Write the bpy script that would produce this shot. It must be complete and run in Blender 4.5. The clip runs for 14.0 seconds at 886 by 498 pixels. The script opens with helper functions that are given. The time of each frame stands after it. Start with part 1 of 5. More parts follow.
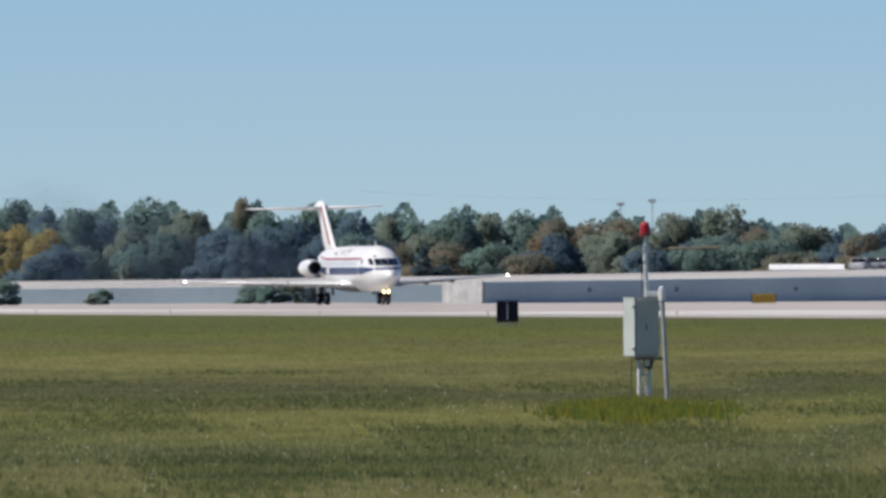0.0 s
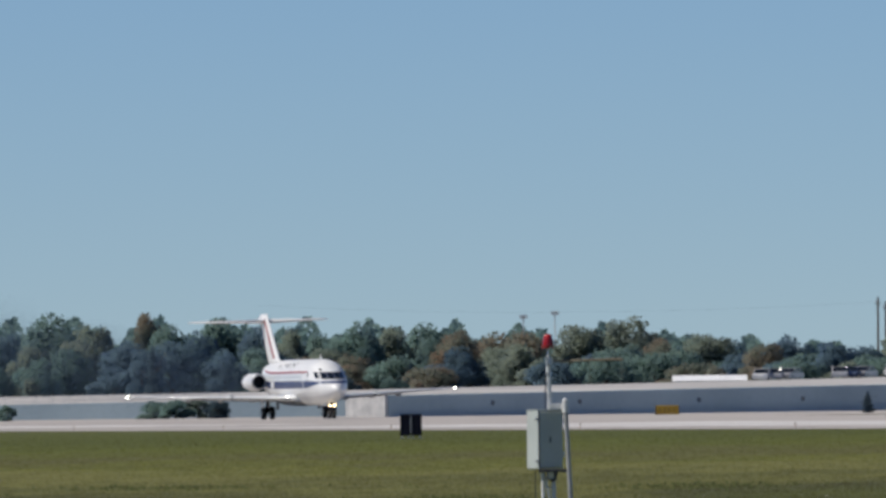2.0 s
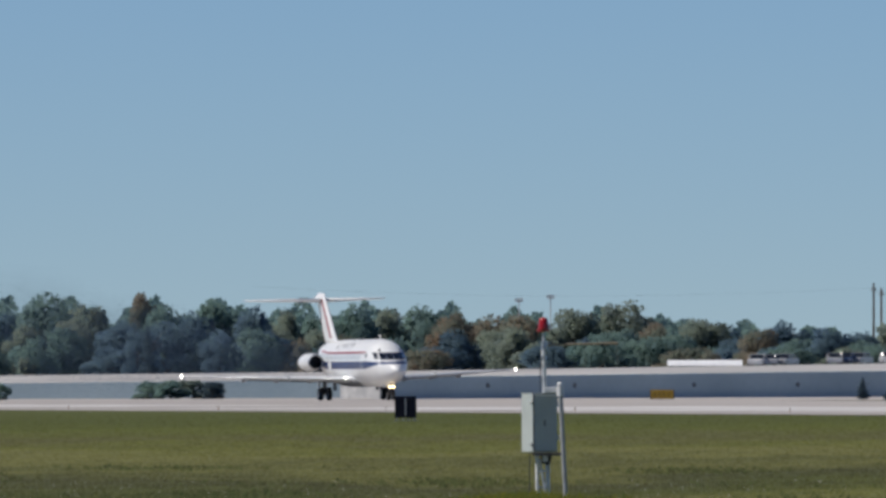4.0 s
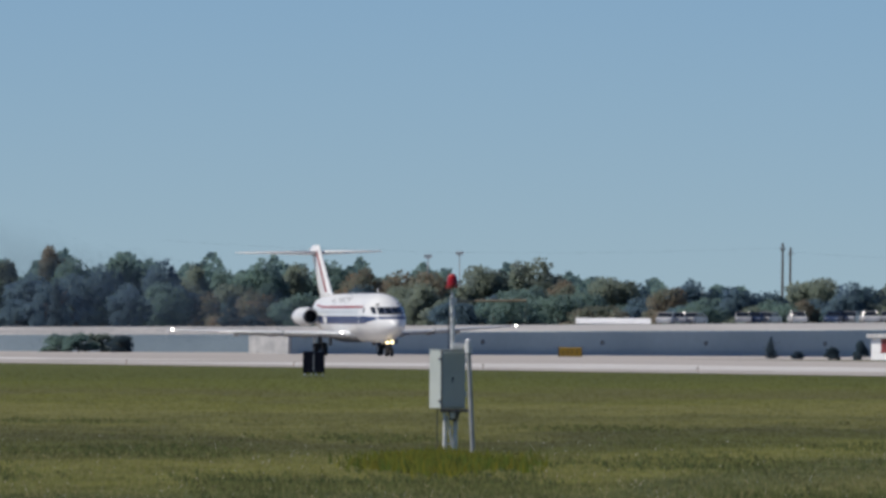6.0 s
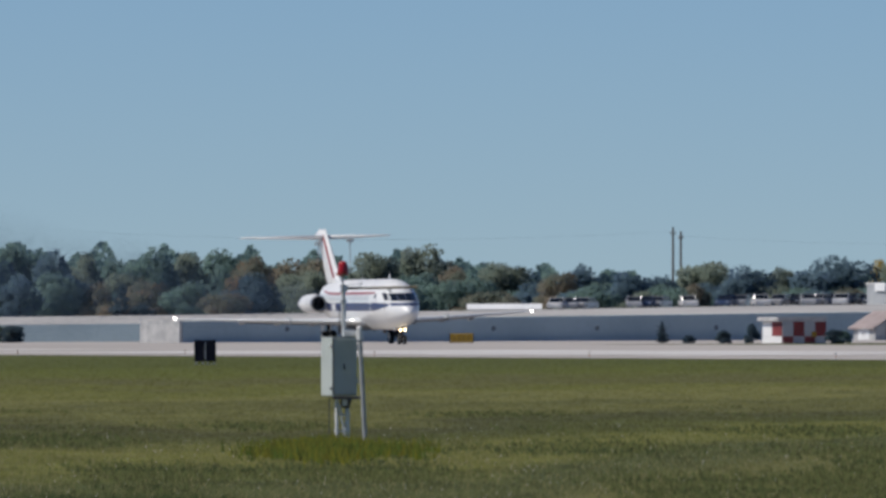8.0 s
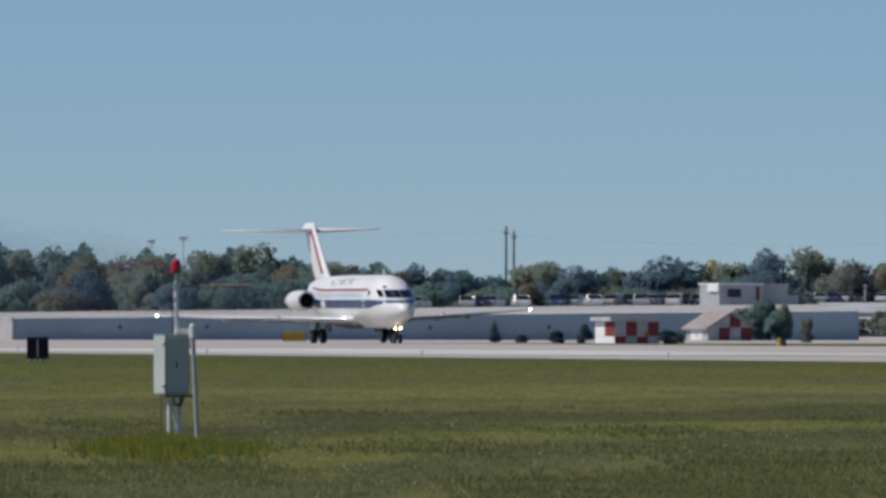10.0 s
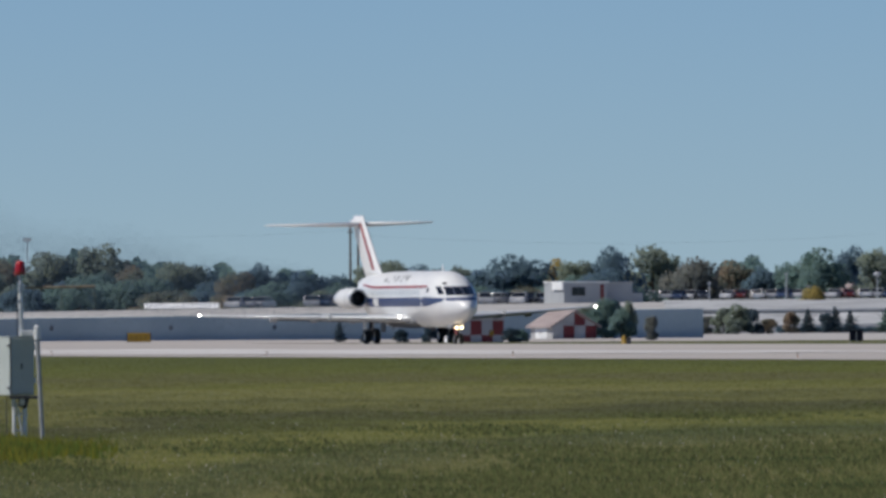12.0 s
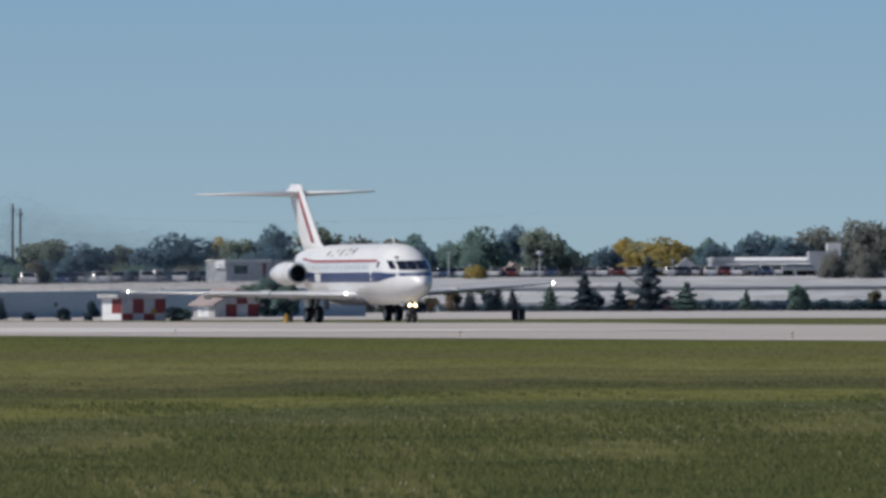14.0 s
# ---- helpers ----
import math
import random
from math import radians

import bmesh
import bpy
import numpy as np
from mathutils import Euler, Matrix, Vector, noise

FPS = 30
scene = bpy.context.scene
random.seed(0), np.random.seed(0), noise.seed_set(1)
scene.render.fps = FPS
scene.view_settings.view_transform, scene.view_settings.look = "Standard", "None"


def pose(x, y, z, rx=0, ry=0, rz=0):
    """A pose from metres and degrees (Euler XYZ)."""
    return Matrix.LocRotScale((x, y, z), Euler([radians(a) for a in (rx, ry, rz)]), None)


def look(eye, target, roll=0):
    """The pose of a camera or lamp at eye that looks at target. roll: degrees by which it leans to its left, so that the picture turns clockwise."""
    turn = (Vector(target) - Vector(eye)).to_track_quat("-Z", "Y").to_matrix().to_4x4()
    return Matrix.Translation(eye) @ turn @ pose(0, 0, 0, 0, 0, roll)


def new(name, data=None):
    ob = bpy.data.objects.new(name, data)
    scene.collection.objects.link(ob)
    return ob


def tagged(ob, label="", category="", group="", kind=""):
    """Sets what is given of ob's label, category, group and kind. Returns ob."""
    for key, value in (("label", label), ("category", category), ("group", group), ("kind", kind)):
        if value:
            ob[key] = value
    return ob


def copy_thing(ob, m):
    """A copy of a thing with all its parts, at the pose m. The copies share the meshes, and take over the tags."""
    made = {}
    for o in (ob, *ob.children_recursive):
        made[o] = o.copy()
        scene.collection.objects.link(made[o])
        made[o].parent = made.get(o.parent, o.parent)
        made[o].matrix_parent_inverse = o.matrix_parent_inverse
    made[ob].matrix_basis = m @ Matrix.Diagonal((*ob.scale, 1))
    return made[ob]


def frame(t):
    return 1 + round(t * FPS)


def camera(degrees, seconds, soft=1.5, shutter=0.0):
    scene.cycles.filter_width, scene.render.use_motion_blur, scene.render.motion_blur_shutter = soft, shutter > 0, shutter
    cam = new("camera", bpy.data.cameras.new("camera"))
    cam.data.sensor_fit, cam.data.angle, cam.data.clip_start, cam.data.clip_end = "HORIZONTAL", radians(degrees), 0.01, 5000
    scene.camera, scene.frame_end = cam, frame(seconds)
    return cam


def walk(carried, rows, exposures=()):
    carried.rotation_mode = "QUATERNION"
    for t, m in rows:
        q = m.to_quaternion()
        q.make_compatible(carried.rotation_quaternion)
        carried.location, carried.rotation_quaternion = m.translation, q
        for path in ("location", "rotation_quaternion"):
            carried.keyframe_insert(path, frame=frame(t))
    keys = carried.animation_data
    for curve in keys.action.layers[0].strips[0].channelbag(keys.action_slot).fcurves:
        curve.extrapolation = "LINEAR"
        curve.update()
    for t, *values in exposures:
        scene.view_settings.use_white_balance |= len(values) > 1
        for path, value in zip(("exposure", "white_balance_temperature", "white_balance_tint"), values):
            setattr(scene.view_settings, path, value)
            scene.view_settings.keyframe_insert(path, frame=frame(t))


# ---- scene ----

# ---- camera ----
EYE = Vector((0.0, 0.0, 1.18))
cam = camera(3.561, 14.0, soft=3.3)


def aim(az, el, roll):
    """A view from the tripod: degrees to the right of +Y, degrees up, lean."""
    a, e = radians(az), radians(el)
    way = Vector((math.sin(a) * math.cos(e), math.cos(a) * math.cos(e), math.sin(e)))
    return look(EYE, EYE + way * 100, -roll)


PAN = [(0, -0.6528, 0.1649, 0.262), (0.5, -0.5916, 0.2186, 0.372), (1, -0.3075, 0.4707, 0.561), (1.5, -0.1710, 0.5342, 0.550),
       (2, -0.2573, 0.6181, 0.708), (2.5, -0.1964, 0.6098, 0.267), (3, -0.3349, 0.5892, 0.084), (3.5, -0.3005, 0.5550, -0.019),
       (3.7, -0.2403, 0.5619, 0.191), (5.8, -0.1804, 0.3040, 0.035), (5.9, 0.0938, 0.3110, -0.048), (6, 0.1220, 0.3713, -0.343),
       (6.5, 0.2845, 0.4223, 0.233), (7, 0.4348, 0.4732, 0.103), (7.2, 0.4599, 0.3608, 0.116), (9.3, 0.8338, 0.3060, 0.088),
       (9.5, 0.8842, 0.3086, -0.041), (10, 1.2334, 0.3132, -0.078), (10.5, 1.3911, 0.3130, -0.005), (11, 1.5720, 0.3324, 0.006),
       (11.5, 1.7257, 0.3582, 0.086), (12, 1.8599, 0.3097, 0.275), (12.5, 2.1118, 0.2932, 0.273), (13, 2.4349, 0.2900, 0.081),
       (13.5, 2.8620, 0.2701, 0.159), (14, 3.2169, 0.2180, 0.180)]
walk(cam, [(t, aim(a, e, r)) for t, a, e, r in PAN],
     exposures=[(0, 0.38, 6720, 11), (0.5, 0.38, 6760, 11), (1, 0.34, 6800, 11), (1.5, 0.22, 6720, 11), (2, 0.10, 6650, 11), (2.5, 0.06, 6610, 11), (3.5, 0.05, 6570, 11),
                (7, 0.03, 6540, 11), (9.5, -0.01, 6480, 11), (12.5, -0.02, 6480, 11), (14, -0.03, 6520, 11)])

# ---- light ----
SUN_AZ, SUN_EL = -101.0, 50.0          # degrees to the right of +Y, degrees up
world = bpy.data.worlds.new("world")
scene.world = world
world.use_nodes = True
wn = world.node_tree
sky = wn.nodes.new("ShaderNodeTexSky")
sky.sky_type, sky.sun_disc = "NISHITA", False
sky.sun_elevation, sky.sun_rotation = radians(SUN_EL), radians(SUN_AZ)
sky.altitude, sky.air_density, sky.dust_density, sky.ozone_density = 4300, 1.0, 0.0, 10.0
wn.links.new(sky.outputs[0], wn.nodes["Background"].inputs[0])
wn.nodes["Background"].inputs[1].default_value = 0.073
sun = new("sun", bpy.data.lights.new("sun", "SUN"))
sun.data.energy, sun.data.angle, sun.data.color = 3.6, radians(0.5), (1.0, 0.95, 0.87)
sa, se = radians(SUN_AZ), radians(SUN_EL)
sun.matrix_world = look((math.sin(sa) * math.cos(se) * 50, math.cos(sa) * math.cos(se) * 50, math.sin(se) * 50), (0, 0, 0))


# ---- materials ----
def mat(name, col, rough=0.6, metal=0.0, col2=None, scale=1.0, bump=0.0, bscale=None, rand=0.0, emit=0.0, coords="Object", fine=0.0, spec=None):
    """A surface of two colours mixed by noise at two scales; rand: variation from piece to piece."""
    m = bpy.data.materials.new(name)
    m.use_nodes = True
    nt, bs = m.node_tree, m.node_tree.nodes["Principled BSDF"]
    link = nt.links.new
    bs.inputs["Roughness"].default_value, bs.inputs["Metallic"].default_value = rough, metal
    if spec is not None:
        bs.inputs["Specular IOR Level"].default_value = spec
    tc = nt.nodes.new("ShaderNodeTexCoord")
    src = tc.outputs[coords]
    n1 = nt.nodes.new("ShaderNodeTexNoise")
    n1.inputs["Scale"].default_value, n1.inputs["Detail"].default_value = scale, 6
    link(src, n1.inputs["Vector"])
    ramp = nt.nodes.new("ShaderNodeValToRGB")
    ramp.color_ramp.elements[0].position, ramp.color_ramp.elements[1].position = 0.35, 0.65
    c2 = col2 or tuple(c * 0.82 for c in col)
    ramp.color_ramp.elements[0].color, ramp.color_ramp.elements[1].color = (*c2, 1), (*col, 1)
    link(n1.outputs["Fac"], ramp.inputs[0])
    out = ramp.outputs[0]
    n2 = nt.nodes.new("ShaderNodeTexNoise")
    n2.inputs["Scale"].default_value, n2.inputs["Detail"].default_value = bscale or scale * 9, 4
    link(src, n2.inputs["Vector"])
    if fine or rand:
        hsv = nt.nodes.new("ShaderNodeHueSaturation")
        link(out, hsv.inputs["Color"])
        mr = nt.nodes.new("ShaderNodeMapRange")
        mr.inputs["To Min"].default_value, mr.inputs["To Max"].default_value = 1 - fine - rand, 1 + fine + rand
        if rand:
            oi = nt.nodes.new("ShaderNodeObjectInfo")
            link(oi.outputs["Random"], mr.inputs["Value"])
        else:
            link(n2.outputs["Fac"], mr.inputs["Value"])
        link(mr.outputs[0], hsv.inputs["Value"])
        out = hsv.outputs[0]
    link(out, bs.inputs["Base Color"])
    if bump:
        bp = nt.nodes.new("ShaderNodeBump")
        bp.inputs["Strength"].default_value = bump
        link(n2.outputs["Fac"], bp.inputs["Height"])
        link(bp.outputs[0], bs.inputs["Normal"])
    if emit:
        bs.inputs["Emission Color"].default_value = (*col, 1)
        bs.inputs["Emission Strength"].default_value = emit
    return m


def island_mat(name, cols, rough=0.7, patch=0.05, by_object=False, trans=0.0, stretch=(1, 1, 1), vary=(0.82, 1.2), detail=3):
    """Leaves or blades: one of several colours each, shifted by broad patches of the ground."""
    m = bpy.data.materials.new(name)
    m.use_nodes = True
    nt, bs = m.node_tree, m.node_tree.nodes["Principled BSDF"]
    link = nt.links.new
    bs.inputs["Roughness"].default_value = rough
    bs.inputs["Specular IOR Level"].default_value = 0.2
    ge = nt.nodes.new("ShaderNodeNewGeometry")
    ramp = nt.nodes.new("ShaderNodeValToRGB")
    ramp.color_ramp.interpolation = "LINEAR"
    els = ramp.color_ramp.elements
    while len(els) < len(cols):
        els.new(0.5)
    for i, c in enumerate(cols):
        els[i].position, els[i].color = i / max(1, len(cols) - 1), (*c, 1)
    if by_object:
        oi = nt.nodes.new("ShaderNodeObjectInfo")
        link(oi.outputs["Random"], ramp.inputs[0])
    else:
        no = nt.nodes.new("ShaderNodeTexNoise")
        no.inputs["Scale"].default_value, no.inputs["Detail"].default_value = patch, detail
        sc = nt.nodes.new("ShaderNodeVectorMath")
        sc.operation = "MULTIPLY"
        sc.inputs[1].default_value = stretch
        link(ge.outputs["Position"], sc.inputs[0])
        link(sc.outputs[0], no.inputs["Vector"])
        mr = nt.nodes.new("ShaderNodeMapRange")
        mr.inputs["From Min"].default_value, mr.inputs["From Max"].default_value = 0.33, 0.67
        link(no.outputs["Fac"], mr.inputs["Value"])
        link(mr.outputs[0], ramp.inputs[0])
    hsv = nt.nodes.new("ShaderNodeHueSaturation")
    vr = nt.nodes.new("ShaderNodeMapRange")
    vr.inputs["To Min"].default_value, vr.inputs["To Max"].default_value = vary
    link(ge.outputs["Random Per Island"], vr.inputs["Value"])
    link(vr.outputs[0], hsv.inputs["Value"])
    link(ramp.outputs[0], hsv.inputs["Color"])
    link(hsv.outputs[0], bs.inputs["Base Color"])
    if trans:
        tr = nt.nodes.new("ShaderNodeBsdfTranslucent")
        link(hsv.outputs[0], tr.inputs["Color"])
        mx = nt.nodes.new("ShaderNodeMixShader")
        mx.inputs[0].default_value = trans
        link(bs.outputs[0], mx.inputs[1])
        link(tr.outputs[0], mx.inputs[2])
        link(mx.outputs[0], nt.nodes["Material Output"].inputs["Surface"])
    return m


M_PAINT = mat("white_paint", (0.80, 0.81, 0.80), 0.32, 0, (0.72, 0.73, 0.73), 0.6, fine=0.03)
M_LETTER = mat("faded_letters", (0.10, 0.11, 0.12), 0.5, 0, (0.15, 0.16, 0.17), 3)
M_BAND = mat("band_paint", (0.60, 0.64, 0.65), 0.35, 0, (0.54, 0.58, 0.60), 0.6, fine=0.03)
M_GREY = mat("grey_paint", (0.40, 0.42, 0.44), 0.4, 0, (0.35, 0.37, 0.39), 0.5)
M_BLUE = mat("blue_paint", (0.022, 0.045, 0.13), 0.35, 0, (0.03, 0.055, 0.145), 0.8)
M_RED = mat("red_paint", (0.34, 0.045, 0.045), 0.4, 0, (0.27, 0.04, 0.04), 0.8)
M_DARK = mat("dark_paint", (0.03, 0.033, 0.04), 0.5, 0, (0.05, 0.05, 0.06), 3)
M_GLASS = mat("cockpit_glass", (0.012, 0.016, 0.024), 0.08)
M_MASK = mat("mask_paint", (0.03, 0.045, 0.09), 0.45, 0, (0.025, 0.035, 0.07), 2)
M_WING = mat("wing_paint", (0.66, 0.68, 0.69), 0.35, 0.1, (0.58, 0.60, 0.61), 0.7, fine=0.05)
# on the belly fairing this dark grey stands in for the underside's shadow
M_BELLY = mat("belly_grey", (0.20, 0.21, 0.22), 0.5, 0, (0.16, 0.17, 0.18), 0.8)
M_METAL = mat("bare_metal", (0.55, 0.56, 0.57), 0.32, 0.9, (0.42, 0.43, 0.45), 2)
M_TYRE = mat("tyre_rubber", (0.012, 0.012, 0.013), 0.8, 0, (0.02, 0.02, 0.02), 5)
M_LAMP = mat("lit_lamp", (1.0, 0.97, 0.88), 0.3, emit=9)
M_LAMPW = mat("warm_lamp", (1.0, 0.78, 0.45), 0.3, emit=8)
M_GALV = mat("galvanised_steel", (0.82, 0.82, 0.81), 0.45, 0.0, (0.62, 0.63, 0.63), 14)
M_POST = mat("weathered_zinc", (0.40, 0.41, 0.42), 0.5, 0.0, (0.28, 0.29, 0.30), 9)
M_LATCH = mat("bright_latch", (0.95, 0.95, 0.93), 0.22, 0.7)
M_BOX = mat("box_paint", (0.50, 0.54, 0.51), 0.45, 0, (0.44, 0.48, 0.455), 3, fine=0.05)
M_REDGLASS = mat("red_glass", (0.42, 0.012, 0.016), 0.25, 0, (0.30, 0.01, 0.012), 8)
M_SIGNBLACK = mat("sign_black", (0.008, 0.009, 0.018), 0.7, 0, (0.012, 0.013, 0.024), 3, spec=0.1)
M_YELLOW = mat("sign_yellow", (0.34, 0.21, 0.015), 0.6, 0, (0.27, 0.165, 0.015), 2)
M_WALL = mat("wall_concrete", (0.385, 0.48, 0.52), 0.8, 0, (0.32, 0.41, 0.455), 0.12, 0.3, 2, fine=0.08)
M_WALLVENT = mat("vent_grey", (0.16, 0.18, 0.20), 0.8)
M_BANK = mat("pale_bank", (0.50, 0.485, 0.465), 0.9, 0, (0.37, 0.36, 0.35), 0.07, 0.2, 1.5, fine=0.12)
M_CONCRETE = mat("pale_concrete", (0.47, 0.45, 0.43), 0.8, 0, (0.40, 0.385, 0.37), 0.05, 0.2, 1.2, fine=0.08)
M_RUNWAY = mat("runway_concrete", (0.46, 0.425, 0.39), 0.85, 0, (0.38, 0.35, 0.325), 0.018, 0.15, 0.6, fine=0.12)
M_GLARE = mat("runway_glare", (0.76, 0.75, 0.73), 0.7, 0, (0.46, 0.43, 0.40), 0.06)
M_CAR = [mat("car_paint_" + n, c, 0.25, 0.2) for n, c in (("white", (0.7, 0.7, 0.7)), ("silver", (0.45, 0.46, 0.48)), ("dark", (0.05, 0.06, 0.08)), ("blue", (0.05, 0.08, 0.16)), ("maroon", (0.16, 0.03, 0.03)))]
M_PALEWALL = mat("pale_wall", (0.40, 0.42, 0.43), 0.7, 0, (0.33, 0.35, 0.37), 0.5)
M_WHITEWALL = mat("white_wall", (0.66, 0.66, 0.64), 0.7, 0, (0.58, 0.58, 0.57), 0.4)
M_HUTWHITE = mat("hut_white", (0.50, 0.50, 0.49), 0.7, 0, (0.34, 0.34, 0.345), 1.1)
M_ROOF = mat("pink_shingle", (0.37, 0.31, 0.30), 0.8, 0, (0.29, 0.24, 0.235), 1.2)
M_BARK = mat("bark", (0.10, 0.075, 0.055), 0.9, 0, (0.06, 0.045, 0.035), 4, 0.4)
M_ORANGE = mat("orange_stake", (0.45, 0.20, 0.08), 0.6, 0, (0.36, 0.17, 0.08), 5)
M_PIPE = mat("rusty_pipe", (0.30, 0.25, 0.18), 0.7, 0.2, (0.22, 0.17, 0.12), 8)
M_TERRACE = mat("white_gravel", (0.49, 0.505, 0.515), 0.9, 0, (0.29, 0.30, 0.31), 0.14, 0.2, 1.5, fine=0.15)
M_SIGNBAR = mat("sign_brown", (0.20, 0.13, 0.02), 0.6)
M_SMOKE = island_mat("soot_haze", [(0.075, 0.115, 0.165), (0.095, 0.14, 0.195)], 0.95, 0.1, trans=0.5)
M_WHITEROOF = mat("white_metal_roof", (0.90, 0.91, 0.91), 0.5, 0, (0.82, 0.83, 0.84), 0.8)
M_RUST = mat("rust_red", (0.20, 0.030, 0.032), 0.7, 0, (0.15, 0.026, 0.028), 0.9)

# ---- mesh tools ----


def part(name, bm, material, parent=None, label="", smooth=False):
    me = bpy.data.meshes.new(name)
    bmesh.ops.recalc_face_normals(bm, faces=bm.faces)
    bm.to_mesh(me)
    bm.free()
    me.materials.append(material)
    if smooth:
        for f in me.polygons:
            f.use_smooth = True
    ob = new(name, me)
    if parent is not None:
        ob.parent = parent
    if label:
        ob["label"] = label
    return ob


def thing(name, m, label, category, group="", kind=""):
    ob = new(name)
    ob.matrix_world = m
    ob.empty_display_size = 0.2
    return tagged(ob, label, category, group, kind)


def box(bm, x0, x1, y0, y1, z0, z1, bevel=0.0, m=None):
    r = bmesh.ops.create_cube(bm, size=1)
    mm = Matrix.Translation(((x0 + x1) / 2, (y0 + y1) / 2, (z0 + z1) / 2)) @ Matrix.Diagonal((x1 - x0, y1 - y0, z1 - z0, 1))
    bmesh.ops.transform(bm, matrix=(m @ mm) if m else mm, verts=r["verts"])
    if bevel:
        es = list({e for v in r["verts"] for e in v.link_edges})
        bmesh.ops.bevel(bm, geom=es, offset=bevel, segments=2, affect="EDGES", profile=0.5)
    return bm


def boxed(x0, x1, y0, y1, z0, z1, bevel=0.0):
    return box(bmesh.new(), x0, x1, y0, y1, z0, z1, bevel)


def tube(bm, a, b, r0, r1=None, seg=12, caps=True):
    a, b = Vector(a), Vector(b)
    r1 = r0 if r1 is None else r1
    q = (b - a).to_track_quat("Z", "Y").to_matrix().to_4x4()
    bmesh.ops.create_cone(bm, cap_ends=caps, segments=seg, radius1=r0, radius2=r1, depth=(b - a).length,
                          matrix=Matrix.Translation((a + b) / 2) @ q)
    return bm


def tubed(a, b, r0, r1=None, seg=12):
    return tube(bmesh.new(), a, b, r0, r1, seg)


def loft(bm, rings, cap=True):
    """Skin over rings of points, all of one count."""
    vs = [[bm.verts.new(p) for p in ring] for ring in rings]
    n = len(vs[0])
    for a, b in zip(vs, vs[1:]):
        for i in range(n):
            bm.faces.new((a[i], a[(i + 1) % n], b[(i + 1) % n], b[i]))
    if cap:
        bm.faces.new(vs[0][::-1])
        bm.faces.new(vs[-1])
    return bm


def revolve(profile, axis="x", seg=20, cap=False):
    """Rings round an axis from (along, radius) pairs."""
    rings = []
    for u, r in profile:
        ring = []
        for i in range(seg):
            a = 2 * math.pi * i / seg
            c, s = r * math.cos(a), r * math.sin(a)
            ring.append((u, c, s) if axis == "x" else (c, u, s) if axis == "y" else (c, s, u))
        rings.append(ring)
    return loft(bmesh.new(), rings, cap)


def sheet_mesh(name, pts, faces, material):
    me = bpy.data.meshes.new(name)
    me.from_pydata(pts, [], faces)
    me.materials.append(material)
    return me


def spot(az, dist, z=0.0):
    a = radians(az)
    return Vector((math.sin(a) * dist, math.cos(a) * dist, z))


def px_h(el, dist):
    """The height at a distance that shows at el degrees above the level of the eye."""
    return EYE.z + dist * math.tan(radians(el))


# runway axes: the aircraft's start, forward and left
RUN0 = Vector((-17.2, 1144.2, 0.0))
HEAD = radians(12.195)
LEAN = 1.0                             # the runway's cross fall, degrees
FWD = Vector((math.sin(HEAD), -math.cos(HEAD), 0))
LEFT = Vector((math.cos(HEAD), math.sin(HEAD), 0))


def run(lon, lat, z=0.0):
    return RUN0 + FWD * lon + LEFT * lat + Vector((0, 0, z))

# ---- ground, runway, taxiways ----
# mown and dry strips that run across the field: 74 / metres north, colour
STRIPS = ((0.10, (0.096, 0.106, 0.036)), (0.16, (0.084, 0.098, 0.028)), (0.20, (0.108, 0.121, 0.029)), (0.235, (0.108, 0.108, 0.044)),
          (0.27, (0.122, 0.130, 0.034)), (0.31, (0.158, 0.158, 0.056)), (0.345, (0.104, 0.108, 0.040)), (0.385, (0.134, 0.136, 0.048)), (0.43, (0.078, 0.083, 0.036)),
          (0.50, (0.082, 0.092, 0.031)), (0.545, (0.146, 0.152, 0.046)), (0.62, (0.132, 0.141, 0.043)), (0.68, (0.076, 0.092, 0.036)),
          (0.79, (0.086, 0.100, 0.040)), (0.87, (0.132, 0.138, 0.054)), (1.0, (0.118, 0.128, 0.046)))


